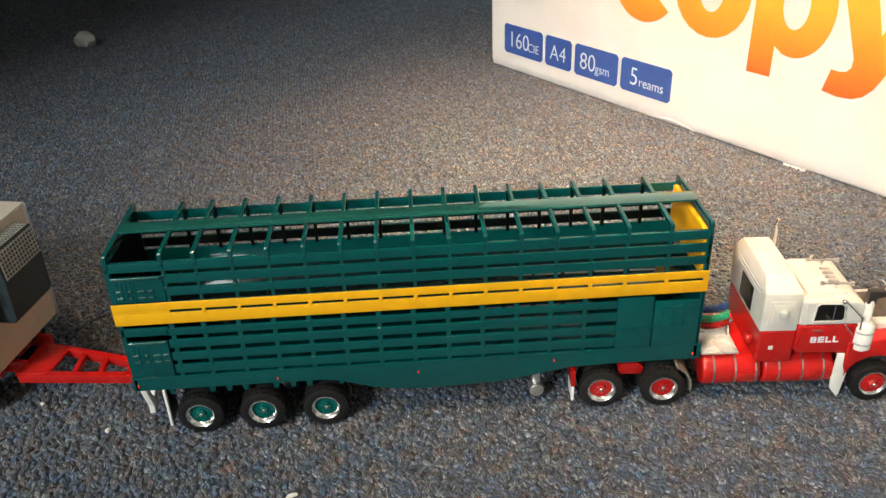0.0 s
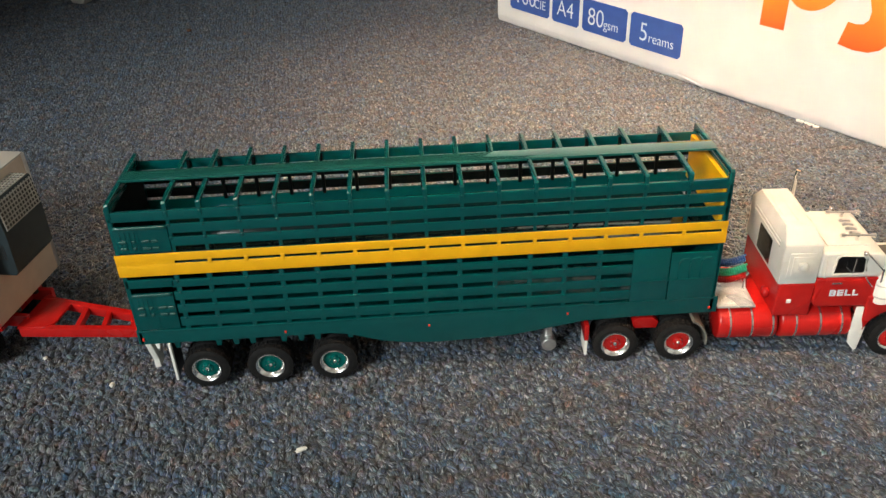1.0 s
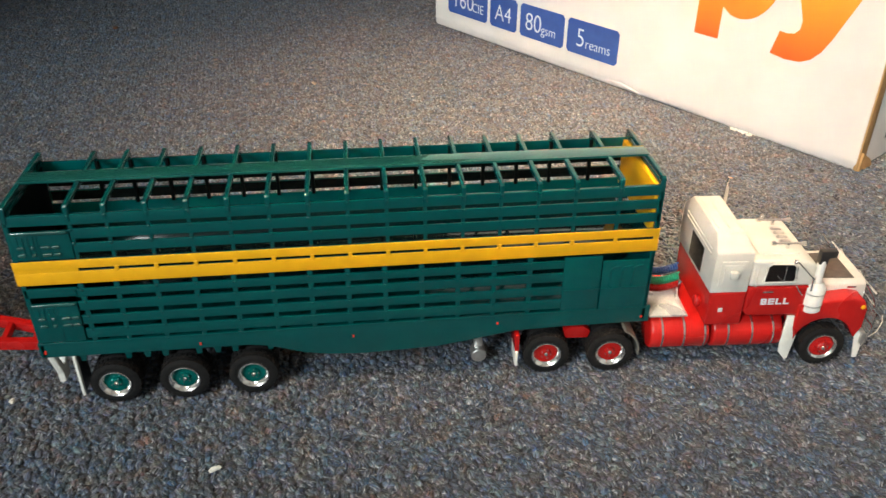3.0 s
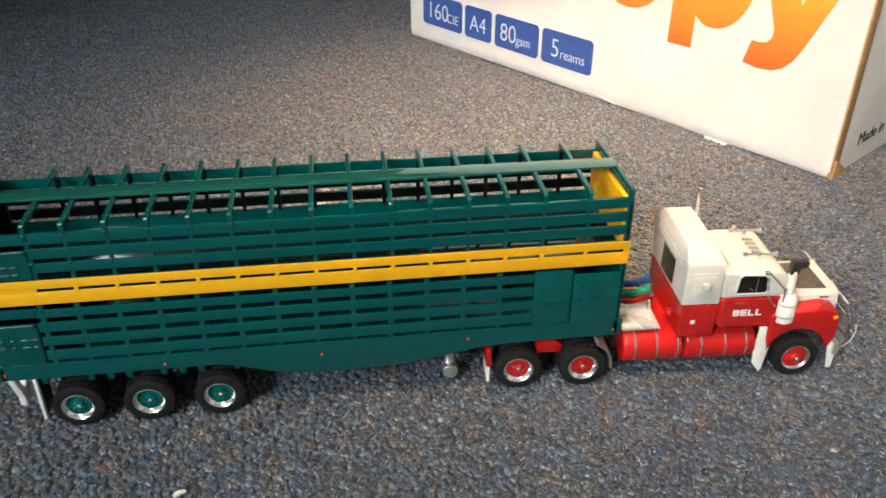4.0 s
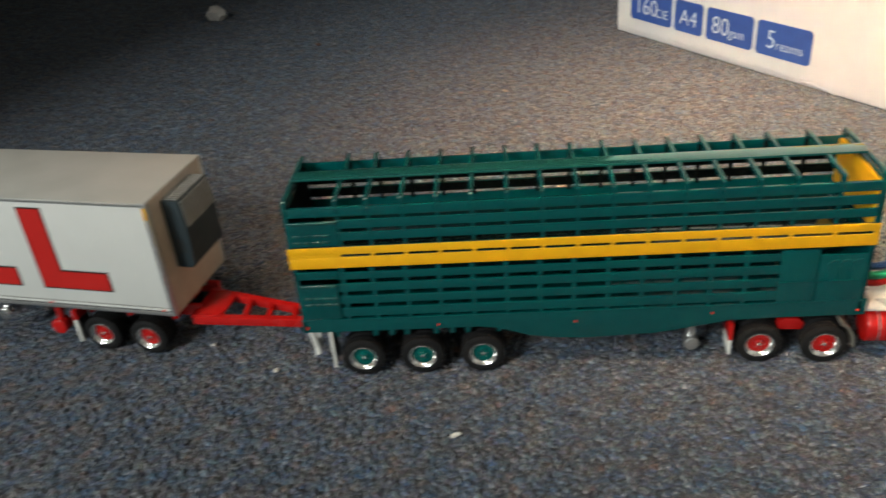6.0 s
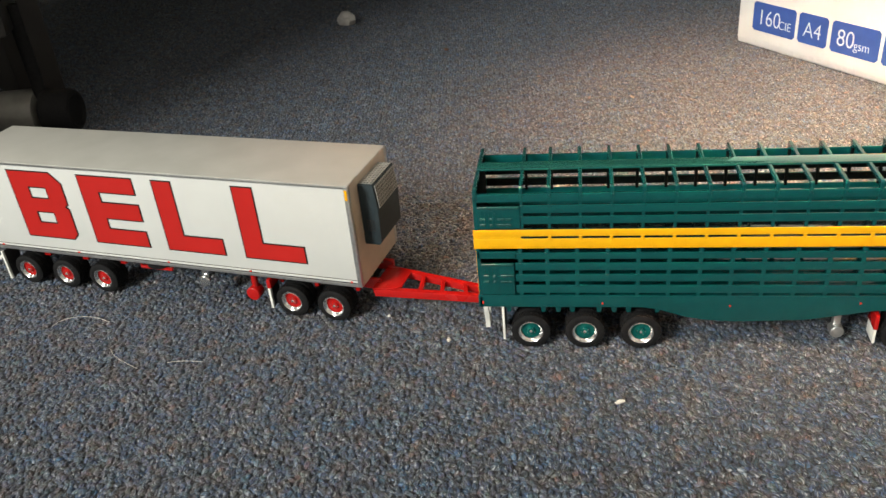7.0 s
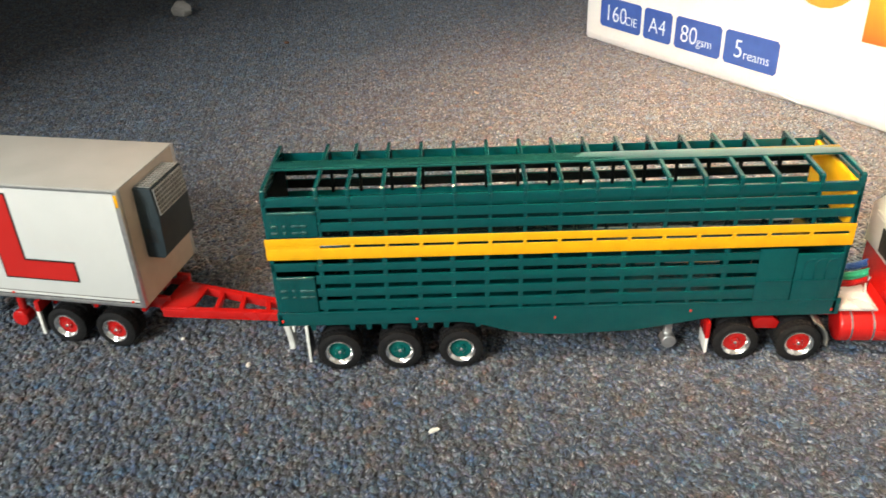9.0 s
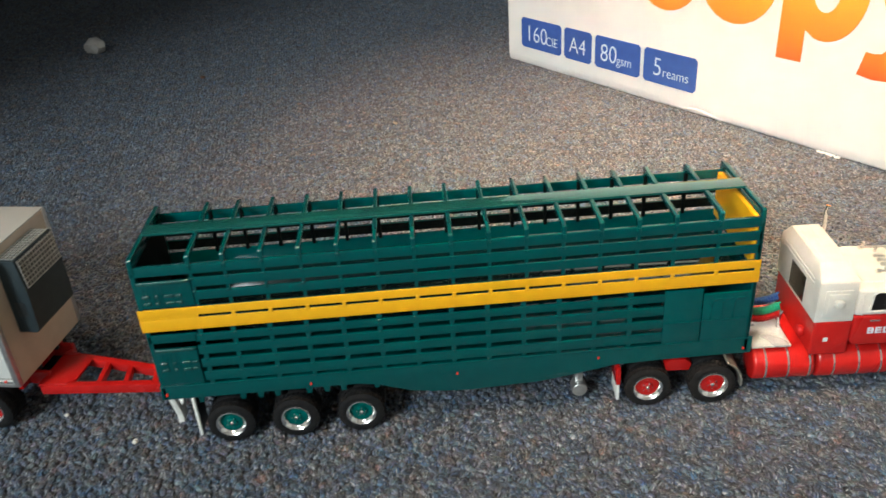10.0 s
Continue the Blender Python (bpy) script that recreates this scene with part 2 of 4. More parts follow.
def tube(points, r, n=10, bm=None):
    """A round tube swept along a line of points."""
    b = bmesh.new()
    pts = [Vector(p) for p in points]
    rings = []
    for i, p in enumerate(pts):
        way = (pts[min(i + 1, len(pts) - 1)] - pts[max(i - 1, 0)]).normalized()
        q = way.to_track_quat("Z", "Y")
        rings.append([b.verts.new(p + q @ Vector((r * math.cos(a), r * math.sin(a), 0))) for a in (2 * math.pi * k / n for k in range(n))])
    for r0, r1 in zip(rings, rings[1:]):
        for k in range(n):
            b.faces.new((r0[k], r0[(k + 1) % n], r1[(k + 1) % n], r1[k]))
    b.faces.new(rings[0][::-1])
    b.faces.new(rings[-1])
    return add(bm, b) if bm else b


def prism(poly, a, z, axis="y", bev=0.02, seg=2, bm=None):
    """A polygon (pairs) pulled from a to z along an axis; pairs are (x, z) for y, (y, z) for x and (x, y) for z."""
    def at(p, d):
        return {"y": (p[0], d, p[1]), "x": (d, p[0], p[1]), "z": (p[0], p[1], d)}[axis]
    b = bmesh.new()
    low, high = [b.verts.new(at(p, a)) for p in poly], [b.verts.new(at(p, z)) for p in poly]
    b.faces.new(low)
    b.faces.new(high[::-1])
    for i in range(len(poly)):
        j = (i + 1) % len(poly)
        b.faces.new((low[j], low[i], high[i], high[j]))
    bmesh.ops.recalc_face_normals(b, faces=b.faces)
    if bev:
        bmesh.ops.bevel(b, geom=b.edges[:], offset=bev, segments=seg, profile=0.6, affect="EDGES")
    return add(bm, b) if bm else b


def lathe(profile, n=40, bm=None, caps=True):
    """A profile of (y, radius) pairs turned round the y axis."""
    b = bmesh.new()
    rings = [[b.verts.new((r * math.cos(t), y, r * math.sin(t))) for t in (2 * math.pi * k / n for k in range(n))] for y, r in profile]
    for r0, r1 in zip(rings, rings[1:]):
        for k in range(n):
            b.faces.new((r0[k], r0[(k + 1) % n], r1[(k + 1) % n], r1[k]))
    if caps:
        b.faces.new(rings[0])
        b.faces.new(rings[-1][::-1])
    return add(bm, b) if bm else b


def flat_shape(name, contours, mat, grow=0.0, thick=0.012):
    """A flat print standing in the xz plane, face to -y, from closed outlines; inner outlines are holes."""
    cu = bpy.data.curves.new(name, "CURVE")
    cu.dimensions, cu.fill_mode, cu.extrude, cu.offset = "2D", "BOTH", thick / 2, grow
    for pts in contours:
        s = cu.splines.new("POLY")
        s.points.add(len(pts) - 1)
        for q, p in zip(s.points, pts):
            q.co = (p[0], p[1], 0, 1)
        s.use_cyclic_u = True
    return standing(name, cu, mat)


def standing(name, cu, mat):
    ob = bpy.data.objects.new(name, cu)
    me = bpy.data.meshes.new_from_object(ob)
    bpy.data.objects.remove(ob)
    bpy.data.curves.remove(cu)
    me.transform(Matrix.Diagonal((U, U, U, 1)) @ Matrix.Rotation(radians(90), 4, "X"))
    me.materials.clear()
    me.materials.append(mat)
    return me


def lettering(name, words, size, mat, bold=0.0, thick=0.012, wide=1.0):
    cu = bpy.data.curves.new(name, "FONT")
    cu.body, cu.size, cu.extrude, cu.offset, cu.fill_mode = words, size, thick / 2, bold, "BOTH"
    me = standing(name, cu, mat)
    me.transform(Matrix.Diagonal((wide, 1, 1, 1)))
    return me


def arc(cx, cz, rx, rz, a0, a1, n=24):
    return [(cx + rx * math.cos(radians(a0 + (a1 - a0) * k / n)), cz + rz * math.sin(radians(a0 + (a1 - a0) * k / n))) for k in range(n + 1)]


# ---------------------------------------------------------------- wheels
WHEELS = {}


def wheel_meshes(kind, hub_mat, front=False):
    if (kind, front) in WHEELS:
        return WHEELS[kind, front]
    w = 0.30 if front else 0.62
    side = [(0.03, 0.30), (0.0, 0.36), (0.0, 0.43), (0.03, 0.49), (0.07, 0.495)]
    if front:
        profile = side + [(w - 0.07, 0.495), (w - 0.03, 0.49), (w, 0.43), (w, 0.30)]
    else:
        profile = side + [(0.24, 0.495), (0.28, 0.47), (0.30, 0.40), (0.33, 0.40), (0.35, 0.47), (0.39, 0.495), (0.56, 0.495), (0.6, 0.48), (0.62, 0.42), (0.62, 0.30)]
    tyre = lathe(profile, 44, caps=False)
    for lane in ([0.03, 0.17] if front else [0.03, 0.17, 0.36, 0.49]):
        for k in range(30):
            a = 2 * math.pi * (k + (0.5 if lane in (0.17, 0.49) else 0)) / 30
            lug = box(-0.035, 0.035, lane, lane + 0.10, 0.488, 0.508, 0)
            bmesh.ops.rotate(lug, cent=(0, 0, 0), matrix=Matrix.Rotation(a, 3, "Y"), verts=lug.verts)
            add(tyre, lug)
    rim = lathe([(0.07, 0.235), (0.035, 0.255), (0.0, 0.285), (-0.015, 0.305), (-0.01, 0.32), (0.03, 0.325), (0.05, 0.30)], 40, caps=False)
    if front:
        hub = lathe([(-0.05, 0.02), (-0.05, 0.085), (-0.02, 0.10), (0.0, 0.12), (0.02, 0.245), (0.06, 0.25)], 32)
        for k in range(8):
            a = 2 * math.pi * k / 8
            rod((0.17 * math.cos(a), 0.02, 0.17 * math.sin(a)), (0.17 * math.cos(a), -0.03, 0.17 * math.sin(a)), 0.022, n=6, bm=hub)
    else:
        hub = lathe([(0.03, 0.02), (0.03, 0.09), (0.06, 0.11), (0.17, 0.13), (0.17, 0.19), (0.09, 0.255), (0.1, 0.26)], 32)
        for k in range(8):
            a = 2 * math.pi * k / 8
            rod((0.155 * math.cos(a), 0.17, 0.155 * math.sin(a)), (0.155 * math.cos(a), 0.11, 0.155 * math.sin(a)), 0.022, n=6, bm=hub)
    face = -0.052 if front else 0.028
    cap = lathe([(face - 0.03, 0.008), (face - 0.025, 0.03), (face, 0.045), (face + 0.01, 0.05)], 16)
    for k in range(5):
        a = 2 * math.pi * k / 5
        rod((0.1 * math.cos(a), face + 0.08, 0.1 * math.sin(a)), (0.1 * math.cos(a), face - 0.005, 0.1 * math.sin(a)), 0.013, n=6, bm=cap)
    WHEELS[kind, front] = (mesh_of("tyre", tyre, RUBBER), mesh_of("rim", rim, CHROME), mesh_of("hub", hub, hub_mat), mesh_of("hub_cap", cap, CHROME))
    return WHEELS[kind, front]


def axle(parent, x, z, y_near, y_far, kind, hub_mat, front=False):
    """A beam with a wheel at each end."""
    t, r, h, c = wheel_meshes(kind, hub_mat, front)
    part("axle", rod((x, y_near + 0.3, z), (x, y_far - 0.3, z), 0.07), hub_mat if kind == "red" else BLACK, parent)
    for y, turn in ((y_near, 0), (y_far, 180)):
        wheel = new("wheel", t)
        wheel.parent = parent
        wheel.matrix_basis = pose(x * U, y * U, z * U, 0, (x * 67) % 360, turn)
        part("rim", r, None, wheel, "bright plated wheel rim")
        part("hub", h, None, wheel)
        part("hub_cap", c, None, wheel, "bright hub cap and nuts")


# ---------------------------------------------------------------- room
def room():
    x0, x1, y0, y1, top, d = -1.7 / U, 1.9 / U, -1.7 / U, 1.9 / U, 2.4 / U, 0.12 / U
    w = [("wall_north", box(x0, x1, y1, y1 + d, -0.2, top, 0)), ("wall_east", box(x1, x1 + d, y0 - d, y1 + d, -0.2, top, 0)),
         ("wall_west", box(x0 - d, x0, y0 - d, y1 + d, -0.2, top, 0))]
    a, b, lo, hi = -1.5 / U, -0.2 / U, 0.8 / U, 1.9 / U
    south = box(x0, a, y0 - d, y0, -0.2, top, 0)
    box(b, x1, y0 - d, y0, -0.2, top, 0, bm=south)
    box(a, b, y0 - d, y0, -0.2, lo, 0, bm=south)
    box(a, b, y0 - d, y0, hi, top, 0, bm=south)
    w.append(("wall_south", south))
    # unseen wall piece added to block light from the carpet at left
    w.append(("light_block_wall", box(-56, -33, -17, -14, -0.2, top, 0)))
    for name, bm in w:
        tagged(new(name, mesh_of(name, bm, PLASTER)), "plain off-white painted wall added out of view", "wall", kind="structure")
    tagged(new("ceiling", mesh_of("ceiling", box(x0 - d, x1 + d, y0 - d, y1 + d, top, top + d, 0), PLASTER)), "plain white office ceiling", "ceiling", kind="structure")
    # fitting made up to carry the added overhead fill
    lamp = thing("added_ceiling_light", (-0.62 / U, -0.85 / U, 2.37 / U), 0, "white ceiling light panel added out of view for fill", "light", kind="structure")
    part("light_frame", box(-21, 21, -11.5, 11.5, 1.2, 1.9, 0.2), WHITE, lamp)
    # made-up fitting for the added warm beam
    down = thing("added_ceiling_light", (-0.20 / U, -0.45 / U, 2.37 / U), 0, "small white downlight added out of view for the warm beam", "light", kind="structure")
    part("light_frame", lathe([(0, 11), (0, 12.5), (0.6, 12.5), (0.6, 11)], 32, caps=False), WHITE, down).matrix_basis = pose(0, 0, 0.2 * U, 90, 0, 0)
    frame_ = thing("window_1", (0, 0, 0), 0, "white framed office window", "window", kind="structure")
    for p in (box(a, b, y0 - 6, y0 - 3, lo, lo + 3), box(a, b, y0 - 6, y0 - 3, hi - 3, hi), box(a, a + 3, y0 - 6, y0 - 3, lo + 3, hi - 3), box(b - 3, b, y0 - 6, y0 - 3, lo + 3, hi - 3)):
        part("window_frame", p, WHITE, frame_)


def carpet():
    """Backing sheet and loop pile; the loops are drawn closer and finer where the camera passes near."""
    base = box(-1.9 / U, 1.9 / U, -1.56 / U, 1.9 / U, -1.2, -0.07, 0)
    tagged(new("floor", mesh_of("floor", base, BACKING)), "grey blue-brown flecked loop pile office carpet", "carpet", kind="structure")
    rng = np.random.default_rng(7)

    def loops(name, x0, x1, y0, y1, pitch, k, mid):
        # rows of loops run askew to the walls
        mx, my, half = (x0 + x1) / 2, (y0 + y1) / 2, math.hypot(x1 - x0, y1 - y0) / 2
        nx, ny = int(2 * half / pitch), int(2 * half / (pitch * 0.9))
        i, j = np.meshgrid(np.arange(nx), np.arange(ny))
        c = np.stack([(i + 0.5 * (j % 2)) * pitch - half, j * pitch * 0.9 - half], -1).reshape(-1, 2)
        ca, sa = math.cos(0.62), math.sin(0.62)
        c = np.stack([mx + c[:, 0] * ca - c[:, 1] * sa, my + c[:, 0] * sa + c[:, 1] * ca], -1)
        c = c[(c[:, 0] > x0) & (c[:, 0] < x1) & (c[:, 1] > y0) & (c[:, 1] < y1)]
        m = len(c)
        c = c + rng.normal(0, pitch * 0.13, (m, 2))
        ra, rb = pitch * rng.uniform(0.72, 1.0, m), pitch * rng.uniform(0.54, 0.72, m)
        turn = rng.normal(1.95, 0.38, m)
        high = pitch * rng.uniform(0.42, 0.85, m)
        lean = rng.normal(0, 0.05, (m, 2)) + np.array((0.02, -0.03))
        ang = np.arange(k) * 2 * np.pi / k
        levels = [(1.0, 0.0), (0.78, 0.72)] if mid else [(1.0, 0.0)]
        verts = np.zeros((m, k * len(levels) + 1, 3))
        for q, (rad, hz) in enumerate(levels):
            u, v = ra[:, None] * np.cos(ang) * rad, rb[:, None] * np.sin(ang) * rad
            s = slice(q * k, q * k + k)
            verts[:, s, 0] = c[:, :1] + u * np.cos(turn)[:, None] - v * np.sin(turn)[:, None] + lean[:, :1] * hz
            verts[:, s, 1] = c[:, 1:] + u * np.sin(turn)[:, None] + v * np.cos(turn)[:, None] + lean[:, 1:] * hz
            verts[:, s, 2] = -0.09 + (high * hz)[:, None]
        verts[:, -1, :2] = c + lean
        verts[:, -1, 2] = -0.09 + high
        tris = []
        for e in range(k):
            f = (e + 1) % k
            if mid:
                tris += [(e, f, k + f), (e, k + f, k + e), (k + e, k + f, 2 * k)]
            else:
                tris.append((e, f, k))
        tris = (np.array(tris)[None] + (np.arange(m) * verts.shape[1])[:, None, None]).reshape(-1, 3)
        me = bpy.data.meshes.new(name)
        me.vertices.add(m * verts.shape[1])
        me.vertices.foreach_set("co", (verts * U).ravel())
        me.loops.add(tris.size)
        me.loops.foreach_set("vertex_index", tris.ravel())
        me.polygons.add(len(tris))
        me.polygons.foreach_set("loop_start", np.arange(0, tris.size, 3))
        me.polygons.foreach_set("use_smooth", np.ones(len(tris), dtype=bool))
        me.update(calc_edges=True)
        me.materials.append(CARPET)
        # the way the yarn runs in every loop
        along = me.attributes.new("strand", "FLOAT_VECTOR", "POINT")
        u = np.concatenate([ra[:, None] * np.cos(ang) * rad for rad, hz in levels] + [np.zeros((m, 1))], 1)
        v = np.concatenate([rb[:, None] * np.sin(ang) * rad for rad, hz in levels] + [np.zeros((m, 1))], 1)
        strand = np.stack([u * U + rng.uniform(0, 3, (m, 1)), v * U + rng.uniform(0, 3, (m, 1)), np.zeros_like(u)], -1)
        along.data.foreach_set("vector", strand.astype(np.float32).ravel())
        tagged(new(name, me), "grey blue and rust flecked carpet loops", "carpet pile", kind="stuff")

    loops("carpet_pile", -22, 21, -8.5, 9, 0.148, 7, True)
    loops("carpet_pile", -40, 34, 9.05, 54, 0.160, 6, False)
    loops("carpet_pile", 21.05, 34, -8.5, 9, 0.168, 6, True)
    loops("carpet_pile", -30, -22.05, -8.5, 9, 0.168, 6, True)


# ---------------------------------------------------------------- livestock trailer
POSTS = [0.05, 1.16] + [1.83 + 0.742 * k for k in range(13)] + [11.63, 12.46]
WIDE = 2.36


def livestock_trailer():
    t = thing("livestock_trailer", (0, 0, 0), 0, "dark green toy stock crate trailer with yellow band, standing on carpet", "toy trailer")
    # side rails and slats, near and far
    upper = [(4.29, 4.50), (3.985, 4.195), (3.685, 3.885)]
    lower = [(2.68, 2.865), (2.35, 2.57), (2.02, 2.235), (1.67, 1.91)]
    for near in (True, False):
        ya, yb = (0.0, 0.05) if near else (WIDE - 0.05, WIDE)
        for k, (a, b) in enumerate(upper if near else [(4.29, 4.50), (3.94, 4.17), (3.61, 3.83)]):
            slat = part("slat", box(0.0 if k == 0 else 1.15 if near else 0.06, 12.5, ya, 0.09 if near and k == 0 else yb, a, b, 0.012), GREEN, t)
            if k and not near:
                # black sheet paints the inner shade onto the far slats
                part("shade_liner", box(0.1, 12.4, ya - 0.02, ya - 0.002, a + 0.005, b - 0.005, 0.006), INNER_SHADE, slat, "black sheet standing in for shade on the inner slat")
        for a, b in lower:
            part("slat", box(0.95, 10.62, ya, yb, a + 0.002, b - 0.004, 0.012), GREEN, t)
        # yellow band with its line of narrow slots
        y0, y1 = (ya - 0.012, ya + 0.02) if near else (yb - 0.02, yb + 0.012)
        i0, i1 = (ya + 0.021, yb + 0.01) if near else (ya - 0.01, yb - 0.021)
        for a, b in ((3.345, 3.525), (3.0, 3.272)) if near else ((3.0, 3.24),):
            part("band", box(-0.06, 12.54, y0, y1, a, b, 0.01), YELLOW, t, "yellow painted band")
        for a, b in ((3.345, 3.525), (3.0, 3.272)) if near else ((2.995, 3.53),):
            part("band_back", box(-0.05, 12.53, i0, i1, a, b, 0.01), GREEN, t)
        for a, b in ((-0.055, 1.12), (12.42, 12.53)) if near else ():
            part("band_end", box(a, b, y0 + 0.003, y1 - 0.003, 3.265, 3.35, 0), YELLOW, t)
        tie = mesh_of("band_tie", box(-0.04, 0.04, y0 - 0.008 if near else y0, y1 if near else y1 + 0.008, 3.24, 3.37, 0.018, 3), YELLOW)
        for x in POSTS[2:-1] if near else ():
            part("band_tie", tie, None, t, at=(x, 0, 0))
        # posts stand behind the slats; a bead shows below every gap
        yo, yi = (ya + 0.025, yb + 0.06) if near else (ya - 0.06, yb - 0.025)
        bead = (ya - 0.026, ya + 0.02) if near else (yb - 0.02, yb + 0.026)
        post = box(-0.04, 0.04, yo, yi, 3.5, 4.5, 0.02)
        for z in (4.44, 4.15, 3.85):
            box(-0.035, 0.035, bead[0], bead[1], z, z + 0.06, 0.024, 3, bm=post)
        # far posts are coloured black for the shade they stand in
        post = mesh_of("post", post, GREEN if near else INNER_SHADE)
        for x in POSTS[1:-1]:
            part("post", post, None, t, at=(x, 0, 0))
        short = box(-0.055, 0.055, ya + 0.008 if near else yo, yi if near else yb - 0.008, 1.45, 3.0, 0.02)
        for z in (2.81, 2.52, 2.18, 1.86, 1.54):
            box(-0.025, 0.025, bead[0], bead[1], z, z + 0.05, 0.02, 3, bm=short)
        short = mesh_of("post", short, GREEN)
        for x in POSTS[1:14]:
            part("post", short, None, t, at=(x - 0.08, 0, 0))
        yo, yi = (ya - 0.02, yb + 0.06) if near else (ya - 0.06, yb + 0.02)
        for x in (0.03, 12.46):
            part("corner_post", box(x - 0.05, x + 0.05, yo + 0.02, yi, 1.24, 4.6, 0.02), GREEN, t)
        # skirt with its lowered belly
        belly = [(-0.05, 1.24), (4.1, 1.24), (4.5, 1.18), (5.2, 0.95), (5.7, 0.86), (6.45, 0.82), (8.0, 0.88), (8.6, 0.97), (9.65, 1.16), (10.7, 1.19), (12.6, 1.19), (12.6, 1.6), (-0.05, 1.6)]
        part("skirt", prism(belly, ya, yb, bev=0.012), GREEN, t)
        part("skirt_rail", box(0.0, 12.5, ya - 0.02 if near else yb, ya if near else yb + 0.02, 1.56, 1.61, 0.008), GREEN, t)
        # rear loading doors with raised ribs
        for a, b, x1 in ((3.56, 4.17, 1.12), (1.62, 2.55, 0.92)):
            if not near and a > 3:
                continue
            part("side_door", box(0.06, x1, ya, yb, a, b, 0.02), GREEN, t, "ribbed green side door")
            sign = -1 if near else 1
            y = ya if near else yb
            ledge = (min(y, y + sign * 0.045), max(y, y + sign * 0.045))
            part("ledge", box(0.08, x1 - 0.03, *ledge, b - 0.05, b + 0.012, 0.02, 3), WALKWAY, t, "glossy rounded ledge over the door")
            part("door_seam", box(0.505, 0.525, min(y, y + sign * 0.012), max(y, y + sign * 0.012), a + 0.02, b - 0.06, 0.005), GREEN, t)
            for k in range(4):
                x = 0.14 + k * 0.095
                part("rib", box(x, x + 0.035, min(y, y + sign * 0.014), max(y, y + sign * 0.014), a + 0.12 if a > 3 else a + 0.40, b - 0.10, 0.015), GREEN, t)
            for za in ((a + 0.09, a + 0.25) if a > 3 else (a + 0.38, a + 0.55)):
                for xa, xb in ((0.13, 0.26), (0.38, 0.44), (0.57, 0.73), (0.77, 0.89)):
                    part("latch", box(xa, xb, min(y, y + sign * 0.035), max(y, y + sign * 0.035), za, za + 0.055, 0.022, 3), WALKWAY, t)
        part("slat", box(0.0, 1.0, ya, yb, 2.7, 2.9, 0.012), GREEN, t)
        # front locker panels
        part("side_panel", box(10.62, 11.42, ya, yb, 1.58, 2.93, 0.02), GREEN, t, "plain green side panel")
        part("side_door", box(11.44, 12.42, ya - 0.01, yb, 1.58, 2.80, 0.025), GREEN, t, "green side door with arched ribs")
        y = ya - 0.01 if near else yb
        for k in range(3):
            x = 11.62 + k * 0.24
            line = [(x, y, 2.15)] + [(x + 0.1 - 0.1 * math.cos(radians(a)), y, 2.55 + 0.1 * math.sin(radians(a))) for a in range(0, 91, 15)] + [(x + 0.2, y, 2.66)]
            part("rib", tube(line, 0.02, 8), GREEN, t)
        part("panel_frame", box(10.64, 12.42, y - 0.02 if near else y, y if near else y + 0.02, 2.12, 2.15, 0.006), GREEN, t)
    for x in (3.12, 6.24, 9.28, 12.42):
        z = {3.12: 1.36, 6.24: 1.30, 9.28: 1.39, 12.42: 1.33}[x]
        part("marker_light", box(x - 0.022, x + 0.022, -0.025, 0.005, z - 0.028, z + 0.028, 0.01), REDLENS, t, "small red marker light")
    part("marker_light", box(0.05, 0.09, -0.03, 0.005, 1.34, 1.42, 0.012), REDLENS, t, "small red marker light")
    # crossbars over the uncovered roof, with a gusset at either end
    bar = prism([(-0.015, 4.36), (-0.015, 4.665), (0.025, 4.70), (WIDE - 0.025, 4.70), (WIDE + 0.015, 4.665), (WIDE + 0.015, 4.36), (WIDE - 0.08, 4.48), (WIDE - 0.16, 4.60), (0.16, 4.60), (0.08, 4.48)], -0.045, 0.045, "x", 0.014, 3)
    bar = mesh_of("crossbar", bar, GREEN)
    for x in POSTS:
        part("crossbar", bar, None, t, at=(x, 0, 0))
    part("walkway", box(0.02, 12.48, 1.0, 1.42, 4.66, 4.715, 0.015), WALKWAY, t, "narrow glossy green roof walkway")
    part("end_rail", box(0.0, 0.05, 0.05, WIDE - 0.05, 4.50, 4.60, 0.01), GREEN, t)
    # decks, bulkhead, tailgate
    part("lower_deck", box(0.0, 12.5, 0.055, WIDE - 0.055, 1.40, 1.5, 0.01), GREEN, t, "shaded green lower deck")
    # upper deck gets its shade from the dark base colour
    part("upper_deck", box(0.0, 12.3, 0.06, WIDE - 0.06, 2.99, 3.04, 0.01), SHADED_DECK, t, "glossy upper deck, coloured dark for the shade inside")
    part("bulkhead", box(12.34, 12.44, 0.08, WIDE - 0.08, 3.42, 4.46, 0.02), YELLOW, t, "yellow front bulkhead")
    part("front_wall", box(12.44, 12.52, 0.0, WIDE, 1.24, 4.52, 0.02), GREEN, t)
    part("rear_wall", box(0.0, 0.06, 0.06, WIDE - 0.06, 1.4, 4.5, 0.015), GREEN, t)
    # black sheet paints the shade on the rear wall's inside
    part("rear_shade_liner", box(0.062, 0.08, 0.1, WIDE - 0.1, 3.05, 4.42, 0.004), INNER_SHADE, t, "black sheet standing in for shade inside the rear wall")
    part("tailgate", box(-0.034, 0.0, 0.06, WIDE - 0.06, 1.25, 3.4, 0.015), YELLOW, t, "yellow edged rear gate")
    # running gear
    for x in (1.28, 2.68, 4.10):
        axle(t, x, 0.505, -0.09, WIDE + 0.09, "green", GREENRIM)
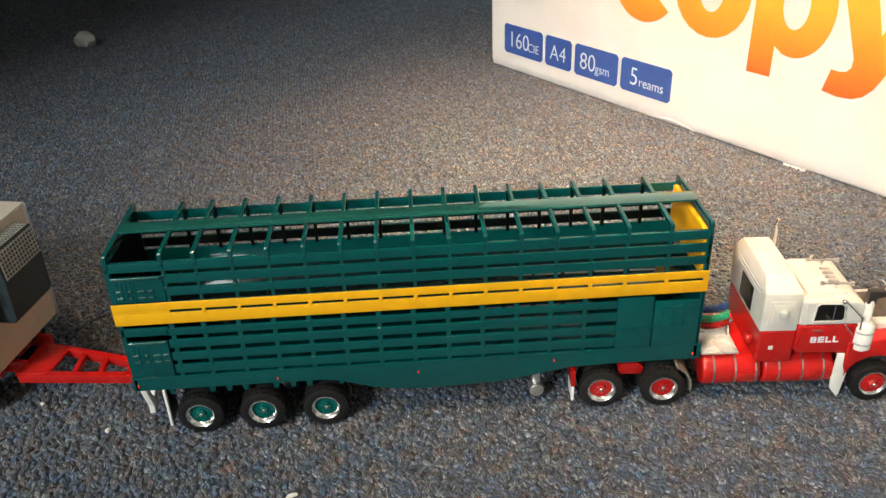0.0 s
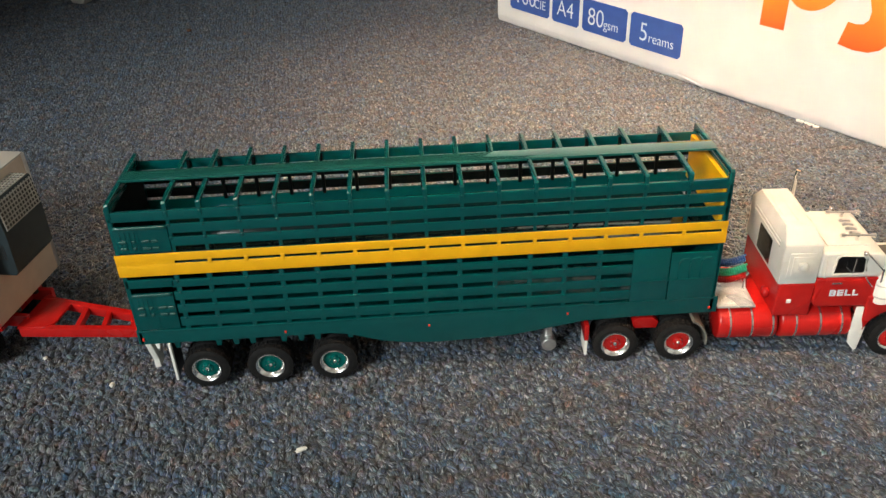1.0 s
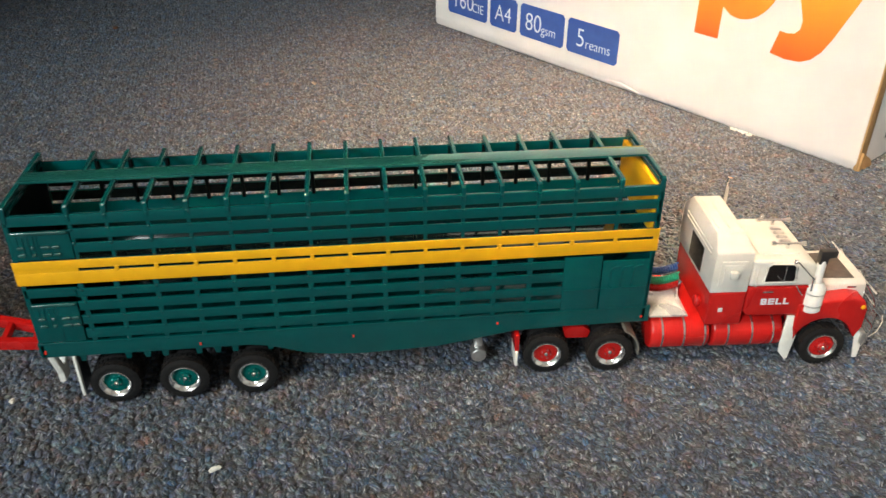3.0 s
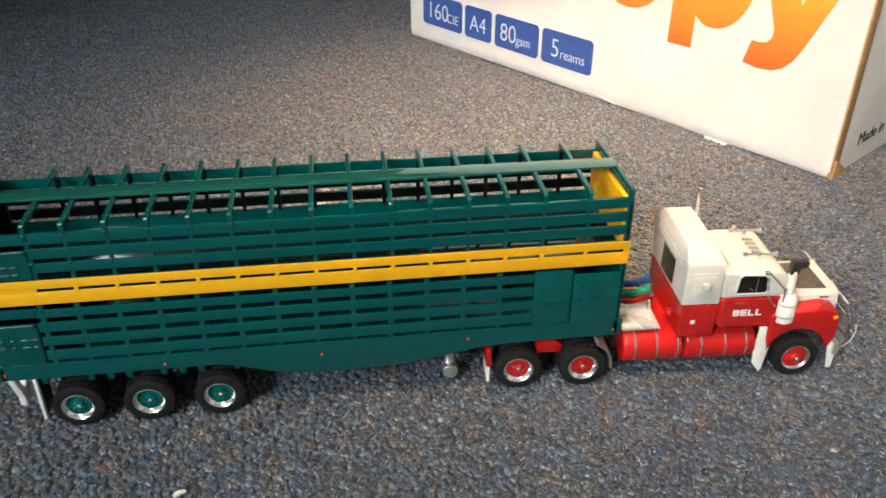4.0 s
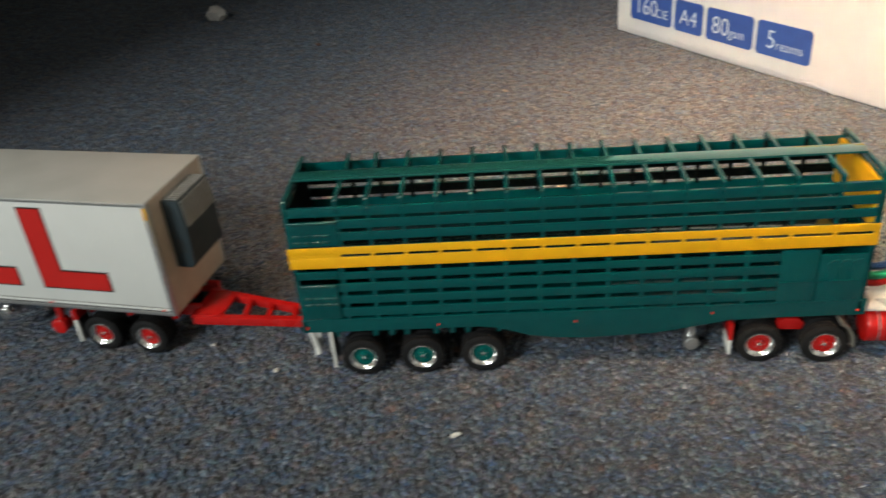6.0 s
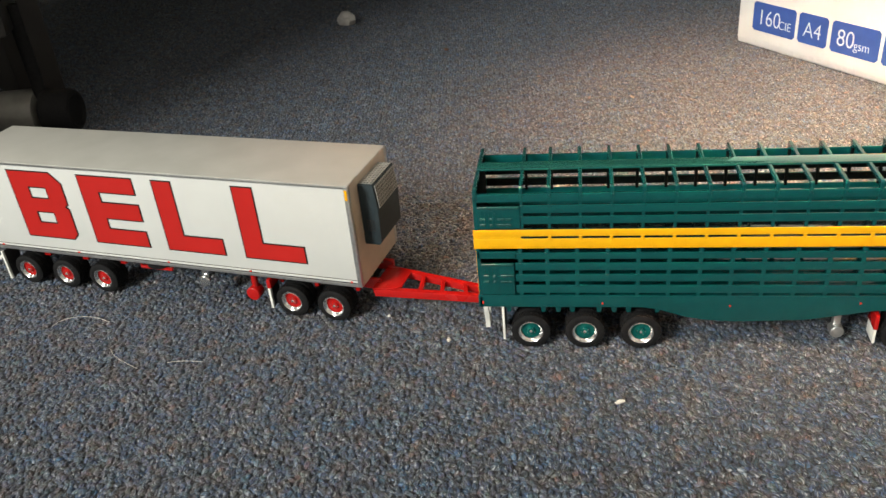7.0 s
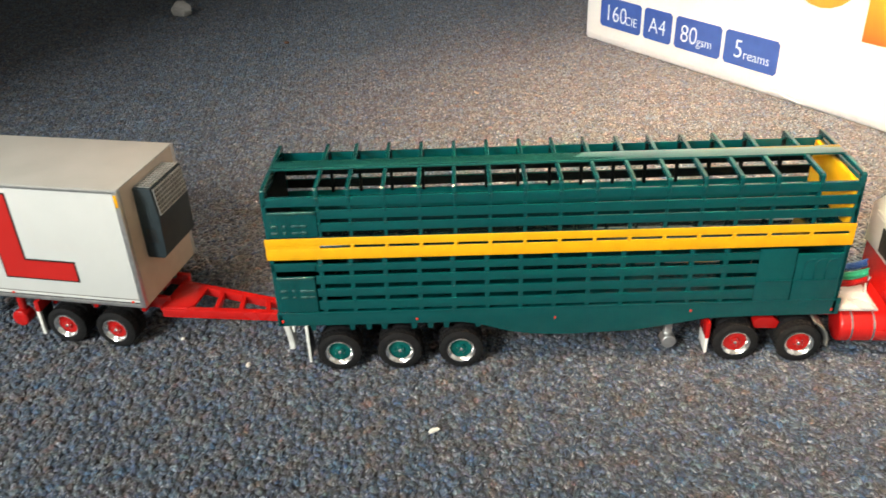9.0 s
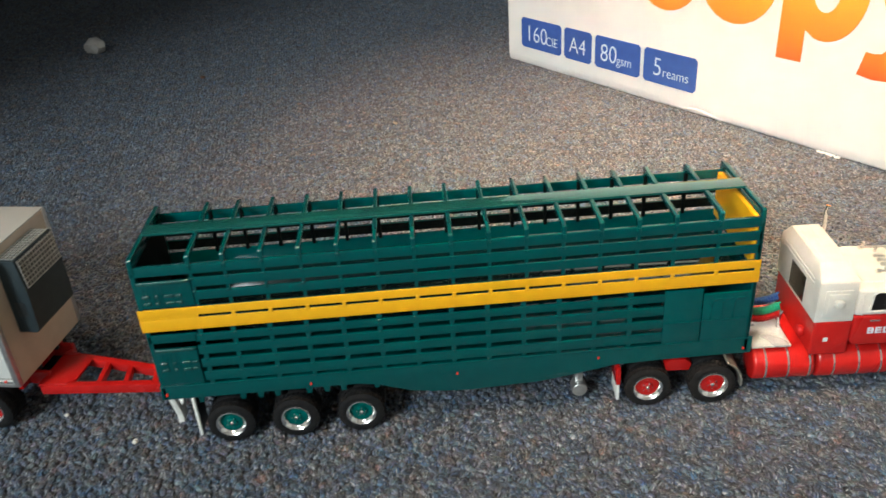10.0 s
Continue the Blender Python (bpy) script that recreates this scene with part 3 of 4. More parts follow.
    for x in (0.72, 1.62, 2.0, 2.36, 3.04, 3.42, 3.78, 4.5):
        part("spring_hanger", prism([(x - 0.09, 1.26), (x + 0.09, 1.26), (x + 0.05, 1.02), (x - 0.05, 1.02)], 0.1, 0.22, bev=0.01), GREEN, t)
    for x in (1.28, 2.68, 4.10):
        part("leaf_spring", prism([(x - 0.5, 0.98), (x, 0.84), (x + 0.5, 0.98), (x + 0.5, 0.92), (x, 0.76), (x - 0.5, 0.92)], 0.58, 0.72, bev=0.01), BLACK, t)
    for y in (0.85, 1.5):
        part("chassis_rail", box(0.2, 12.2, y - 0.06, y + 0.06, 1.0, 1.4, 0.01), BLACK, t)
    for y in (-0.02, WIDE - 0.58):
        flap = part("mudflap", box(0.55, 0.6, y + 0.09, y + 0.6, 0.22, 1.22, 0.012), BLACK, t)
        if y < 0:
            part("flap_edge", box(0.545, 0.605, y, y + 0.10, 0.20, 1.23, 0.012), WHITE, flap, "white mudflap edge")
    vee = [(0.0, 1.24), (0.17, 1.24), (0.38, 0.74), (0.46, 0.74), (0.72, 1.24), (0.90, 1.24), (0.58, 0.62), (0.58, 0.40), (0.24, 0.40), (0.24, 0.62)]
    for y in (0.0, WIDE - 0.94):
        bracket = prism([(p[0] + y, p[1]) for p in vee], 0.06, 0.19, "x", 0.02)
        part("bumper_bracket", bracket, WHITE, t, "white y-shaped underrun bracket")
    for y in (0.45, WIDE - 0.45):
        leg = part("landing_leg", box(8.86, 9.04, y - 0.08, y + 0.08, 0.4, 1.2, 0.02), SILVER, t)
        part("foot", rod((8.95, y - 0.22, 0.34), (8.95, y + 0.08, 0.34), 0.17, n=24, bev=0.03), SILVER, leg, "round silver jack wheel")
    part("kingpin_plate", box(10.3, 11.9, 0.5, 1.9, 1.12, 1.2, 0.02), BLACK, t)


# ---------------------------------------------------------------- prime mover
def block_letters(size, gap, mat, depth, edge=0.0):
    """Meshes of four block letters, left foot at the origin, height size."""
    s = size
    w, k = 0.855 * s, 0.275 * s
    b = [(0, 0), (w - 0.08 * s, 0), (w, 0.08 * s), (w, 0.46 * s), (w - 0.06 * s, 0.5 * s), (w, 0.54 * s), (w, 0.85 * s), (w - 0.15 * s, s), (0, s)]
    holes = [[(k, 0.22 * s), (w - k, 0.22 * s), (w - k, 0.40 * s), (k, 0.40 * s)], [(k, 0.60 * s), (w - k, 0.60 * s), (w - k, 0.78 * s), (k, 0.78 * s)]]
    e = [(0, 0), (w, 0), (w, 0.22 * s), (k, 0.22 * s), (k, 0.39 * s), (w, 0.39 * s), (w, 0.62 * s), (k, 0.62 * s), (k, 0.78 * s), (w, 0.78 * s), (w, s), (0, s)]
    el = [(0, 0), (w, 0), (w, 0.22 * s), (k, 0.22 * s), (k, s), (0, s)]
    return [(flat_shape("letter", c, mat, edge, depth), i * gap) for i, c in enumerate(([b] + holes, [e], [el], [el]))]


def prime_mover():
    t = thing("prime_mover", (10.38, -0.10, 0), -3.3, "red and white bonneted toy truck coupled to the green trailer", "toy truck")
    wide, mid = 2.4, 1.2
    for y in (0.78, 1.5):
        part("chassis_rail", box(-0.75, 6.9, y, y + 0.12, 0.78, 1.10, 0.015), RED, t)
    for x in (-0.7, 0.7, 2.2, 4.2, 6.6):
        part("crossmember", box(x, x + 0.12, 0.9, 1.5, 0.82, 1.06, 0.01), RED, t)
    for x in (0.0, 1.41):
        axle(t, x, 0.505, 0.0, wide, "red", RED)
    axle(t, 6.15, 0.505, 0.0, wide, "red", RED, True)
    part("fifth_wheel", prism([(-0.1, 0.75), (1.3, 0.75), (1.5, 1.0), (1.5, 1.4), (1.3, 1.65), (-0.1, 1.65), (-0.45, 1.4), (-0.45, 1.0)], 1.08, 1.16, "z", 0.02), BLACK, t)
    part("suspension_arm", prism([(0.45, 0.72), (0.95, 0.72), (1.0, 0.9), (0.85, 1.02), (0.55, 1.02), (0.4, 0.9)], 0.3, 0.5, bev=0.03), RED, t)
    part("suspension_arm", prism([(0.45, 0.72), (0.95, 0.72), (1.0, 0.9), (0.85, 1.02), (0.55, 1.02), (0.4, 0.9)], 1.9, 2.1, bev=0.03), RED, t)
    for y in (0.02, 1.8):
        flap = part("mudflap", box(-0.68, -0.62, y, y + 0.58, 0.22, 0.62, 0.012), WHITE, t, "white lower mudflap")
        part("mudguard", box(-0.70, -0.60, y, y + 0.58, 0.62, 1.05, 0.02), RED, t)
        guard = [(1.41 + 0.64 * math.cos(radians(a)), 0.52 + 0.64 * math.sin(radians(a))) for a in range(-10, 66, 8)]
        guard += [(1.41 + 0.60 * math.cos(radians(a)), 0.52 + 0.60 * math.sin(radians(a))) for a in range(65, -11, -8)]
        part("mudguard", prism(guard, y, y + 0.58, bev=0), GREYPLASTIC, t, "dull grey wheel guard")
    # fuel tanks with bright straps
    for y in (0.5, 1.95):
        for x0, x1, straps in ((2.30, 3.62, (2.56, 3.04, 3.5)), (3.68, 5.26, (4.02, 4.55, 5.02))):
            tank = part("fuel_tank", rod((x0, y, 0.74), (x1, y, 0.74), 0.40, n=40, bev=0.07), RED, t)
            for x in straps:
                part("strap", rod((x - 0.02, y, 0.74), (x + 0.02, y, 0.74), 0.412, n=40), CHROME, tank, "bright metal tank strap")
    part("step_deck", box(2.32, 5.30, 0.42, 2.06, 1.0, 1.13, 0.03), RED, t, "red deck over the fuel tanks")
    # deck plate and hoses behind the sleeper
    plate = box(2.26, 3.10, 0.30, 1.62, 1.22, 1.27, 0.01)
    part("deck_plate", plate, PLATE, t, "bright tread plate deck")
    tread = bmesh.new()
    for i in range(13):
        for j in range(21):
            x, y = 2.34 + i * 0.055, 0.37 + j * 0.058
            bar = box(x - 0.02, x + 0.02, y - 0.006, y + 0.006, 1.265, 1.283, 0)
            bmesh.ops.rotate(bar, cent=(x, y, 1.27), matrix=Matrix.Rotation(radians(45 if (i + j) % 2 else -45), 3, "Z"), verts=bar.verts)
            add(tread, bar)
    part("tread", tread, PLATE, t)
    for dy, z, mat in ((0.16, 1.95, BLUEHOSE), (0.0, 1.80, GREENHOSE), (-0.02, 1.62, RED)):
        coil = []
        for k in range(0, 151):
            f = k / 150
            coil.append((2.16 + 0.88 * f, 1.05 + dy + 0.07 * math.cos(k * 0.72), z - 0.12 * math.sin(math.pi * f) + 0.07 * math.sin(k * 0.72)))
        part("air_hose", tube(coil, 0.026, 6), mat, t, "coiled air hose")
    part("hose_bracket", tube([(3.05, 1.0, 1.25), (3.05, 1.0, 1.62), (3.1, 1.0, 1.7)], 0.05, 10), CHROME, t, "bright hose bracket")
    part("air_tank", rod((3.30, 0.62, 1.42), (3.44, 0.62, 1.42), 0.13, n=24, bev=0.05), RED, t)
    # sleeper
    lo = box(3.43, 4.22, 0.12, 2.34, 1.10, 1.96, 0.06, 3)
    part("sleeper_base", lo, RED, t, "red lower sleeper")
    # upright to shoulder height, then drawn in on all sides to the roof
    hi = bmesh.new()
    rings = [[hi.verts.new((x, y, z)) for x, y in ((a, c), (b, c), (b, d), (a, d))]
             for a, b, c, d, z in ((3.40, 4.21, 0.12, 2.36, 1.955), (3.40, 4.21, 0.12, 2.36, 2.93), (3.45, 4.04, 0.44, 2.04, 3.26))]
    hi.faces.new(rings[0][::-1])
    hi.faces.new(rings[-1])
    for lower_, upper_ in zip(rings, rings[1:]):
        for k in range(4):
            hi.faces.new((lower_[k], lower_[(k + 1) % 4], upper_[(k + 1) % 4], upper_[k]))
    bmesh.ops.bevel(hi, geom=hi.edges[:], offset=0.03, segments=2, profile=0.6, affect="EDGES")
    part("sleeper_top", hi, CREAM, t, "white upper sleeper")
    part("sleeper_window", box(3.385, 3.405, 0.80, 1.58, 2.04, 2.66, 0.008), GLASS, t, "dark rear window")
    for z in (2.74, 2.84):
        part("sleeper_rib", box(3.38, 3.42, 0.4, 2.05, z, z + 0.05, 0.01), CREAM, t)
    for x in (3.55, 3.78, 4.02):
        part("roof_rib", box(x - 0.03, x + 0.02, 0.62, 1.88, 3.245, 3.275, 0.012), CREAM, t)
    locker = part("locker_door", box(3.54, 4.10, 0.10, 0.13, 2.10, 2.74, 0.02), CREAM, t)
    part("locker_panel", box(3.62, 4.02, 0.085, 0.11, 2.18, 2.66, 0.015), CREAM, locker)
    part("vent_knob", box(3.73, 3.91, -0.03, 0.10, 2.36, 2.54, 0.055, 2), CREAM, locker)
    part("marker_decal", box(3.66, 3.76, 0.108, 0.122, 1.46, 1.56, 0.004), WHITE, t, "small white square decal")
    # cab
    body = [(4.23, 1.42), (4.33, 1.32), (5.42, 1.32), (5.62, 1.32), (5.62, 2.06), (4.23, 2.06)]
    part("cab_base", prism(body, 0.12, 2.10, bev=0.05, seg=3), RED, t, "red lower cab")
    top = [(4.23, 2.055), (5.60, 2.055), (5.62, 2.24), (5.64, 2.50), (5.58, 2.62), (5.42, 2.69), (4.23, 2.71)]
    part("cab_top", prism(top, 0.14, 1.96, bev=0.09, seg=4), CREAM, t, "white upper cab")
    part("roof_cap", box(4.42, 5.32, 0.42, 1.70, 2.68, 2.735, 0.05, 3), CREAM, t)
    for y0, y1 in ((0.118, 0.16), (1.94, 1.982)):
        y = y0 if y0 < 1 else y1
        pane = part("door_window", prism([(4.55, 2.21), (5.16, 2.21), (5.18, 2.26), (5.15, 2.55), (5.09, 2.61), (4.64, 2.63), (4.58, 2.58)], y0, y1, bev=0.006), GLASS, t, "dark cab side window")
        part("window_bar", tube([(4.95, y, 2.18), (4.95, y, 2.58)], 0.012, 8), CHROME, pane, "bright quarter window bar")
        part("window_bar", tube([(4.78, y, 2.36), (4.95, y, 2.19)], 0.010, 8), CHROME, pane)
        part("window_frame", tube([(4.52, y, 2.18), (5.17, y, 2.18), (5.21, y, 2.26), (5.18, y, 2.57), (5.10, y, 2.635), (4.63, y, 2.655), (4.55, y, 2.59), (4.52, y, 2.18)], 0.022, 8), CREAM, pane, "raised white window frame")
    part("windscreen", prism([(5.60, 2.20), (5.63, 2.20), (5.655, 2.46), (5.62, 2.46)], 0.3, 1.80, bev=0.004), GLASS, t, "dark windscreen")
    seam = [(4.38, 0.135, 2.08), (4.36, 0.135, 2.6)]
    part("door_seam", tube(seam, 0.012, 6), CREAM, t)
    part("door_handle", box(4.56, 4.78, 0.10, 0.125, 1.93, 1.97, 0.008), CHROME, t, "bright door handle")
    sign = part("door_sign", box(4.5, 4.505, 0.119, 0.121, 1.6, 1.605, 0), WHITEINK, t)
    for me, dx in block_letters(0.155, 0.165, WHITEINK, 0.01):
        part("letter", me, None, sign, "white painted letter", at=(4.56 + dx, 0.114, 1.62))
    # hood and fenders
    hood = [(0.46, 1.4), (1.92, 1.4), (1.88, 1.83), (1.76, 1.91), (0.62, 1.91), (0.50, 1.83)]
    part("hood", prism(hood, 5.5, 7.06, "x", 0.05, 3), CREAM, t, "white hood")
    part("hood_lid", prism([(5.60, 0.66), (6.80, 0.62), (6.80, 1.66), (5.60, 1.62)], 1.89, 1.925, "z", 0.01), DUSTY, t, "dusty brown hood lid")
    for y0, y1 in ((0.08, 0.62), (1.78, 2.32)):
        arch = [(5.46, 1.42)] + [(6.15 + 0.66 * math.cos(radians(a)), 0.56 + 0.66 * math.sin(radians(a))) for a in range(168, 14, -14)]
        fender = [(5.42, 1.60), (5.42, 0.95), (5.50, 0.66)] + arch[1:] + [(6.86, 0.66), (6.98, 0.95)] + [(6.98, 1.42), (6.88, 1.66), (6.6, 1.72), (5.7, 1.62)] if y0 < 1 else [(5.42, 1.42), (5.42, 0.95), (5.50, 0.66)] + arch[1:] + [(6.86, 0.66), (6.98, 0.95), (6.98, 1.2), (6.86, 1.40), (6.6, 1.46), (5.7, 1.46)]
        part("fender", prism(fender, y0, y1, bev=0.045, seg=3), RED, t, "rounded red front fender")
        part("mudflap", prism([(5.24, 1.30), (5.40, 1.30), (5.42, 0.95), (5.54, 0.75), (5.48, 0.14), (5.42, 0.10), (5.24, 0.32), (5.22, 0.60)], y0 + 0.02, y0 + 0.06, bev=0.008), WHITE, t, "white mudflap")
        part("mudflap", prism([(6.86, 0.82), (6.98, 0.82), (7.10, 0.40), (7.08, 0.10), (6.98, 0.10)], y0 + 0.02, y0 + 0.05, bev=0.006), WHITE, t, "pale front mudflap")
        part("indicator", rod((6.86, y0 - 0.015, 1.5), (6.86, y0 + 0.05, 1.5), 0.055, n=14, bev=0.012), AMBER, t, "amber side indicator")
    part("grille", box(7.0, 7.08, 0.62, 1.78, 0.95, 1.85, 0.03), BLACK, t, "dark radiator grille")
    part("hood_badge", box(6.62, 6.82, 0.475, 0.492, 1.74, 1.79, 0.004), CHROME, t)
    part("bumper", box(7.0, 7.12, 0.05, 2.35, 0.50, 0.80, 0.04), SILVER, t, "silver front bumper")
    # bull bar of bright tube with clear guards
    for y in (0.12, 0.75, 1.65, 2.28):
        side = 0.12 if y in (0.12, 2.28) else 0.0
        part("bull_bar", tube([(7.14, y, 0.4), (7.24, y, 0.95), (7.24, y, 1.3), (7.18 - side, y, 1.72), (6.95 - side, y, 2.05)], 0.024, 8), CHROME, t, "thin bright bull bar tube")
    for x, z in ((7.24, 0.95), (7.22, 1.4), (7.10, 1.8)):
        part("bull_bar", tube([(x, 0.12, z), (x, 2.28, z)], 0.024, 8), CHROME, t)
    part("guard", prism([(7.13, 0.42), (7.15, 0.42), (7.25, 0.95), (7.25, 1.3), (7.235, 1.3), (7.235, 0.95)], 0.12, 2.28, bev=0), CLEAR, t, "clear plastic guard")
    # exhaust stack
    y = 0.20
    stack = part("exhaust_pipe", lathe([(0.0, 0.05), (0.0, 0.17), (0.05, 0.225), (0.60, 0.225), (0.68, 0.17), (0.72, 0.10), (1.20, 0.095), (1.28, 0.085)], 28), WHITE, t, "white exhaust muffler")
    stack.matrix_basis = pose(5.72 * U, y * U, 1.40 * U, 90, 0, 0)
    for z in (0.18, 0.48):
        part("strap", lathe([(z, 0.231), (z + 0.03, 0.231)], 28), SILVER, stack)
    top_ = prism([(-0.095, 1.20), (0.095, 1.20), (0.095, 1.34), (0.26, 1.37), (0.26, 1.52), (-0.095, 1.52)], -0.08, 0.08, "z", 0.025)
    part("exhaust_tip", top_, BLACK, stack, "black exhaust elbow")
    part("air_intake", tube([(4.3, 2.3, 1.9), (4.3, 2.32, 3.3), (4.3, 2.33, 3.42), (4.33, 2.34, 3.55)], 0.052, 12), CHROME, t, "tall bright exhaust pipe")
    # roof horns, lights and mirrors
    for y, x in ((0.60, 4.78), (1.60, 4.84)):
        horn = rod((x, y, 2.86), (x + 0.60, y, 2.85), 0.022, 0.026, 12)
        rod((x + 0.58, y, 2.85), (x + 0.70, y, 2.84), 0.026, 0.06, 14, bm=horn)
        rod((x - 0.04, y, 2.86), (x + 0.05, y, 2.86), 0.05, n=12, bm=horn)
        box(x + 0.3, x + 0.36, y - 0.03, y + 0.03, 2.68, 2.86, 0.008, bm=horn)
        part("air_horn", horn, CHROME, t, "bright roof air horn")
    for y in (0.86, 1.04, 1.22, 1.40):
        part("roof_light", prism([(5.04, 2.73), (5.28, 2.73), (5.28, 2.77), (5.09, 2.79)], y - 0.045, y + 0.045, bev=0.012), SILVER, t, "small roof marker light")
    for y, side in ((0.12, -1), (1.98, 1)):
        arm = tube([(5.10, y, 2.70), (5.14, y + side * 0.05, 2.72), (5.46, y + side * 0.16, 2.40), (5.50, y + side * 0.16, 2.34)], 0.018, 8)
        mirror = part("mirror_arm", arm, CHROME, t, "thin bright mirror arm")
        rod((5.50, y + side * 0.16, 2.40), (5.50, y + side * 0.16, 2.06), 0.02, n=8, bm=(brace := bmesh.new()))
        part("mirror", brace, CHROME, mirror)
        part("knob", rod((5.08, y, 2.70), (5.13, y + side * 0.05, 2.72), 0.05, n=12, bev=0.015), CHROME, mirror)
        part("grab_rail", tube([(5.24, y + side * 0.03, 2.10), (5.32, y + side * 0.06, 1.98), (5.42, y + side * 0.03, 1.86)], 0.016, 8), CHROME, t, "bright grab rail")


# ---------------------------------------------------------------- refrigerated trailer
def refrigerated_trailer():
    t = thing("refrigerated_trailer", (-4.36, 1.035, 0), -10.7, "white toy refrigerated van trailer with big red letters", "toy trailer")
    x0, x1, w, z0, z1 = -12.36, 1.02, 2.62, 1.28, 4.36
    body = part("body", box(x0, x1 - 0.06, 0.0, w, z0 + 0.1, z1, 0.02), PANEL, t, "plain white van body")
    part("roof", box(x0 - 0.02, x1, -0.01, w + 0.01, z1, z1 + 0.035, 0.015), ROOF, t, "grey-cream roof, darker than the side panels")
    for y in (0.0, w):
        part("top_rail", box(x0, x1 - 0.1, y - 0.02, y + 0.02, z1 - 0.06, z1 + 0.005, 0.01), SILVER, t, "thin grey top rail")
        part("bottom_rail", box(x0, x1 - 0.1, y - 0.03, y + 0.03, z0, z0 + 0.10, 0.015), SILVER, t, "silver bottom rail")
        part("bottom_rail", box(x0, x1 - 0.1, y - 0.02, y + 0.02, z0 + 0.13, z0 + 0.2, 0.015), PANEL, t)
        part("rail_groove", box(x0 + 0.02, x1 - 0.12, y - 0.012, y + 0.012, z0 + 0.095, z0 + 0.135, 0), BLACK, t, "dark groove in the side rail")
        part("rail_groove", box(x0 + 0.02, x1 - 0.12, y - 0.008, y + 0.008, z0 + 0.195, z0 + 0.22, 0), GREYPLASTIC, t)
        part("corner_post", box(x1 - 0.12, x1 + 0.02, y - 0.03 if y == 0 else y - 0.1, y + 0.1 if y == 0 else y + 0.03, z0, z1 + 0.02, 0.03), SILVER, t, "silver corner post")
    part("marker_light", box(x1 - 0.09, x1 - 0.01, -0.045, -0.025, 3.98, 4.28, 0.01), AMBER, t, "amber corner marker")
    for x in (-11.6, -8.6, -5.3, -2.5, 0.7):
        part("marker_light", box(x, x + 0.065, -0.045, -0.02, 1.41, 1.465, 0.01), REDLENS, t, "small red side marker")
    part("front_wall", box(x1 - 0.06, x1 + 0.01, 0.1, w - 0.1, z0, z1, 0.01), TAN, t, "bare tan front wall")
    # refrigeration unit with mesh grilles
    unit = part("cooling_unit", prism([(1.03, 2.36), (1.46, 2.36), (1.53, 2.46), (1.55, 3.46), (1.475, 4.17), (1.03, 4.17)], 0.55, 2.02, bev=0.03, seg=2), FRIDGE, t, "slate grey refrigeration unit")
    foot, tip = Vector((1.56, 0, 3.48)), Matrix.Rotation(math.atan2(-0.08, 0.80), 3, "Y").to_4x4()
    dark = box(-0.004, 0.004, 0.62, 1.95, 0.0, 0.66, 0)
    bmesh.ops.transform(dark, matrix=Matrix.Translation(foot) @ tip, verts=dark.verts)
    part("grille_opening", dark, BLACK, unit, "black opening behind the mesh")
    part("grille_opening", box(1.07, 1.43, 0.62, 1.95, 4.166, 4.174, 0), BLACK, unit)
    mesh = bmesh.new()
    for k in range(13):
        b = box(0.004, 0.02, 0.62 + k * 0.107, 0.646 + k * 0.107, 0, 0.66, 0)
        bmesh.ops.transform(b, matrix=Matrix.Translation(foot) @ tip, verts=b.verts)
        add(mesh, b)
    for k in range(7):
        b = box(0.006, 0.024, 0.61, 1.96, k * 0.102, k * 0.102 + 0.024, 0)
        bmesh.ops.transform(b, matrix=Matrix.Translation(foot) @ tip, verts=b.verts)
        add(mesh, b)
    part("grille", mesh, GRILLE, unit, "grey wire mesh grille")
    lid = bmesh.new()
    for k in range(13):
        y = 0.62 + k * 0.107
        box(1.06, 1.44, y, y + 0.026, 4.174, 4.192, 0, bm=lid)
    for k in range(5):
        x = 1.06 + k * 0.09
        box(x, x + 0.024, 0.61, 1.96, 4.176, 4.198, 0, bm=lid)
    part("grille", lid, GRILLE, unit)
    for k in range(5):
        x = 1.17 + k * 0.05
        part("vent", box(x, x + 0.022, 0.542, 0.56, 2.78, 3.14, 0), BLACK, unit)
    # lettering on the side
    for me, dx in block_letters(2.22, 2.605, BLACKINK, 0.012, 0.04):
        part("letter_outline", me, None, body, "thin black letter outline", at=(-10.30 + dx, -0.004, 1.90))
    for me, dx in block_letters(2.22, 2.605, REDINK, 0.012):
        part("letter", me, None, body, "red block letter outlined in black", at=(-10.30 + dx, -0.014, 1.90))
    # running gear
    for x in (-10.98, -9.47, -8.02):
        axle(t, x, 0.505, 0.0, w, "red", RED)
        part("spring_hanger", box(x + 0.6, x + 0.82, 0.3, 0.5, 0.95, 1.42, 0.02), RED, t)
    for y in (0.9, 1.65):
        part("chassis_rail", box(-12.2, 0.9, y, y + 0.1, 1.05, 1.43, 0.01), BLACK, t)
    part("mudflap", box(-11.86, -11.80, 0.04, 0.6, 0.1, 1.1, 0.012), BLACK, t)
    part("flap_edge", box(-11.87, -11.79, -0.03, 0.05, 0.08, 1.12, 0.012), WHITE, t, "white mudflap edge")
    part("mudflap", box(-11.86, -11.80, w - 0.6, w, 0.1, 1.1, 0.012), BLACK, t)
    part("bumper_bracket", tube([(-12.3, 0.1, 1.42), (-12.28, 0.1, 0.95), (-12.1, 0.1, 0.75), (-11.95, 0.1, 0.9)], 0.05, 8), WHITE, t, "white underrun bracket")
    part("bumper_bar", box(-12.2, -12.05, 0.1, w - 0.1, 0.70, 0.84, 0.03), WHITE, t)
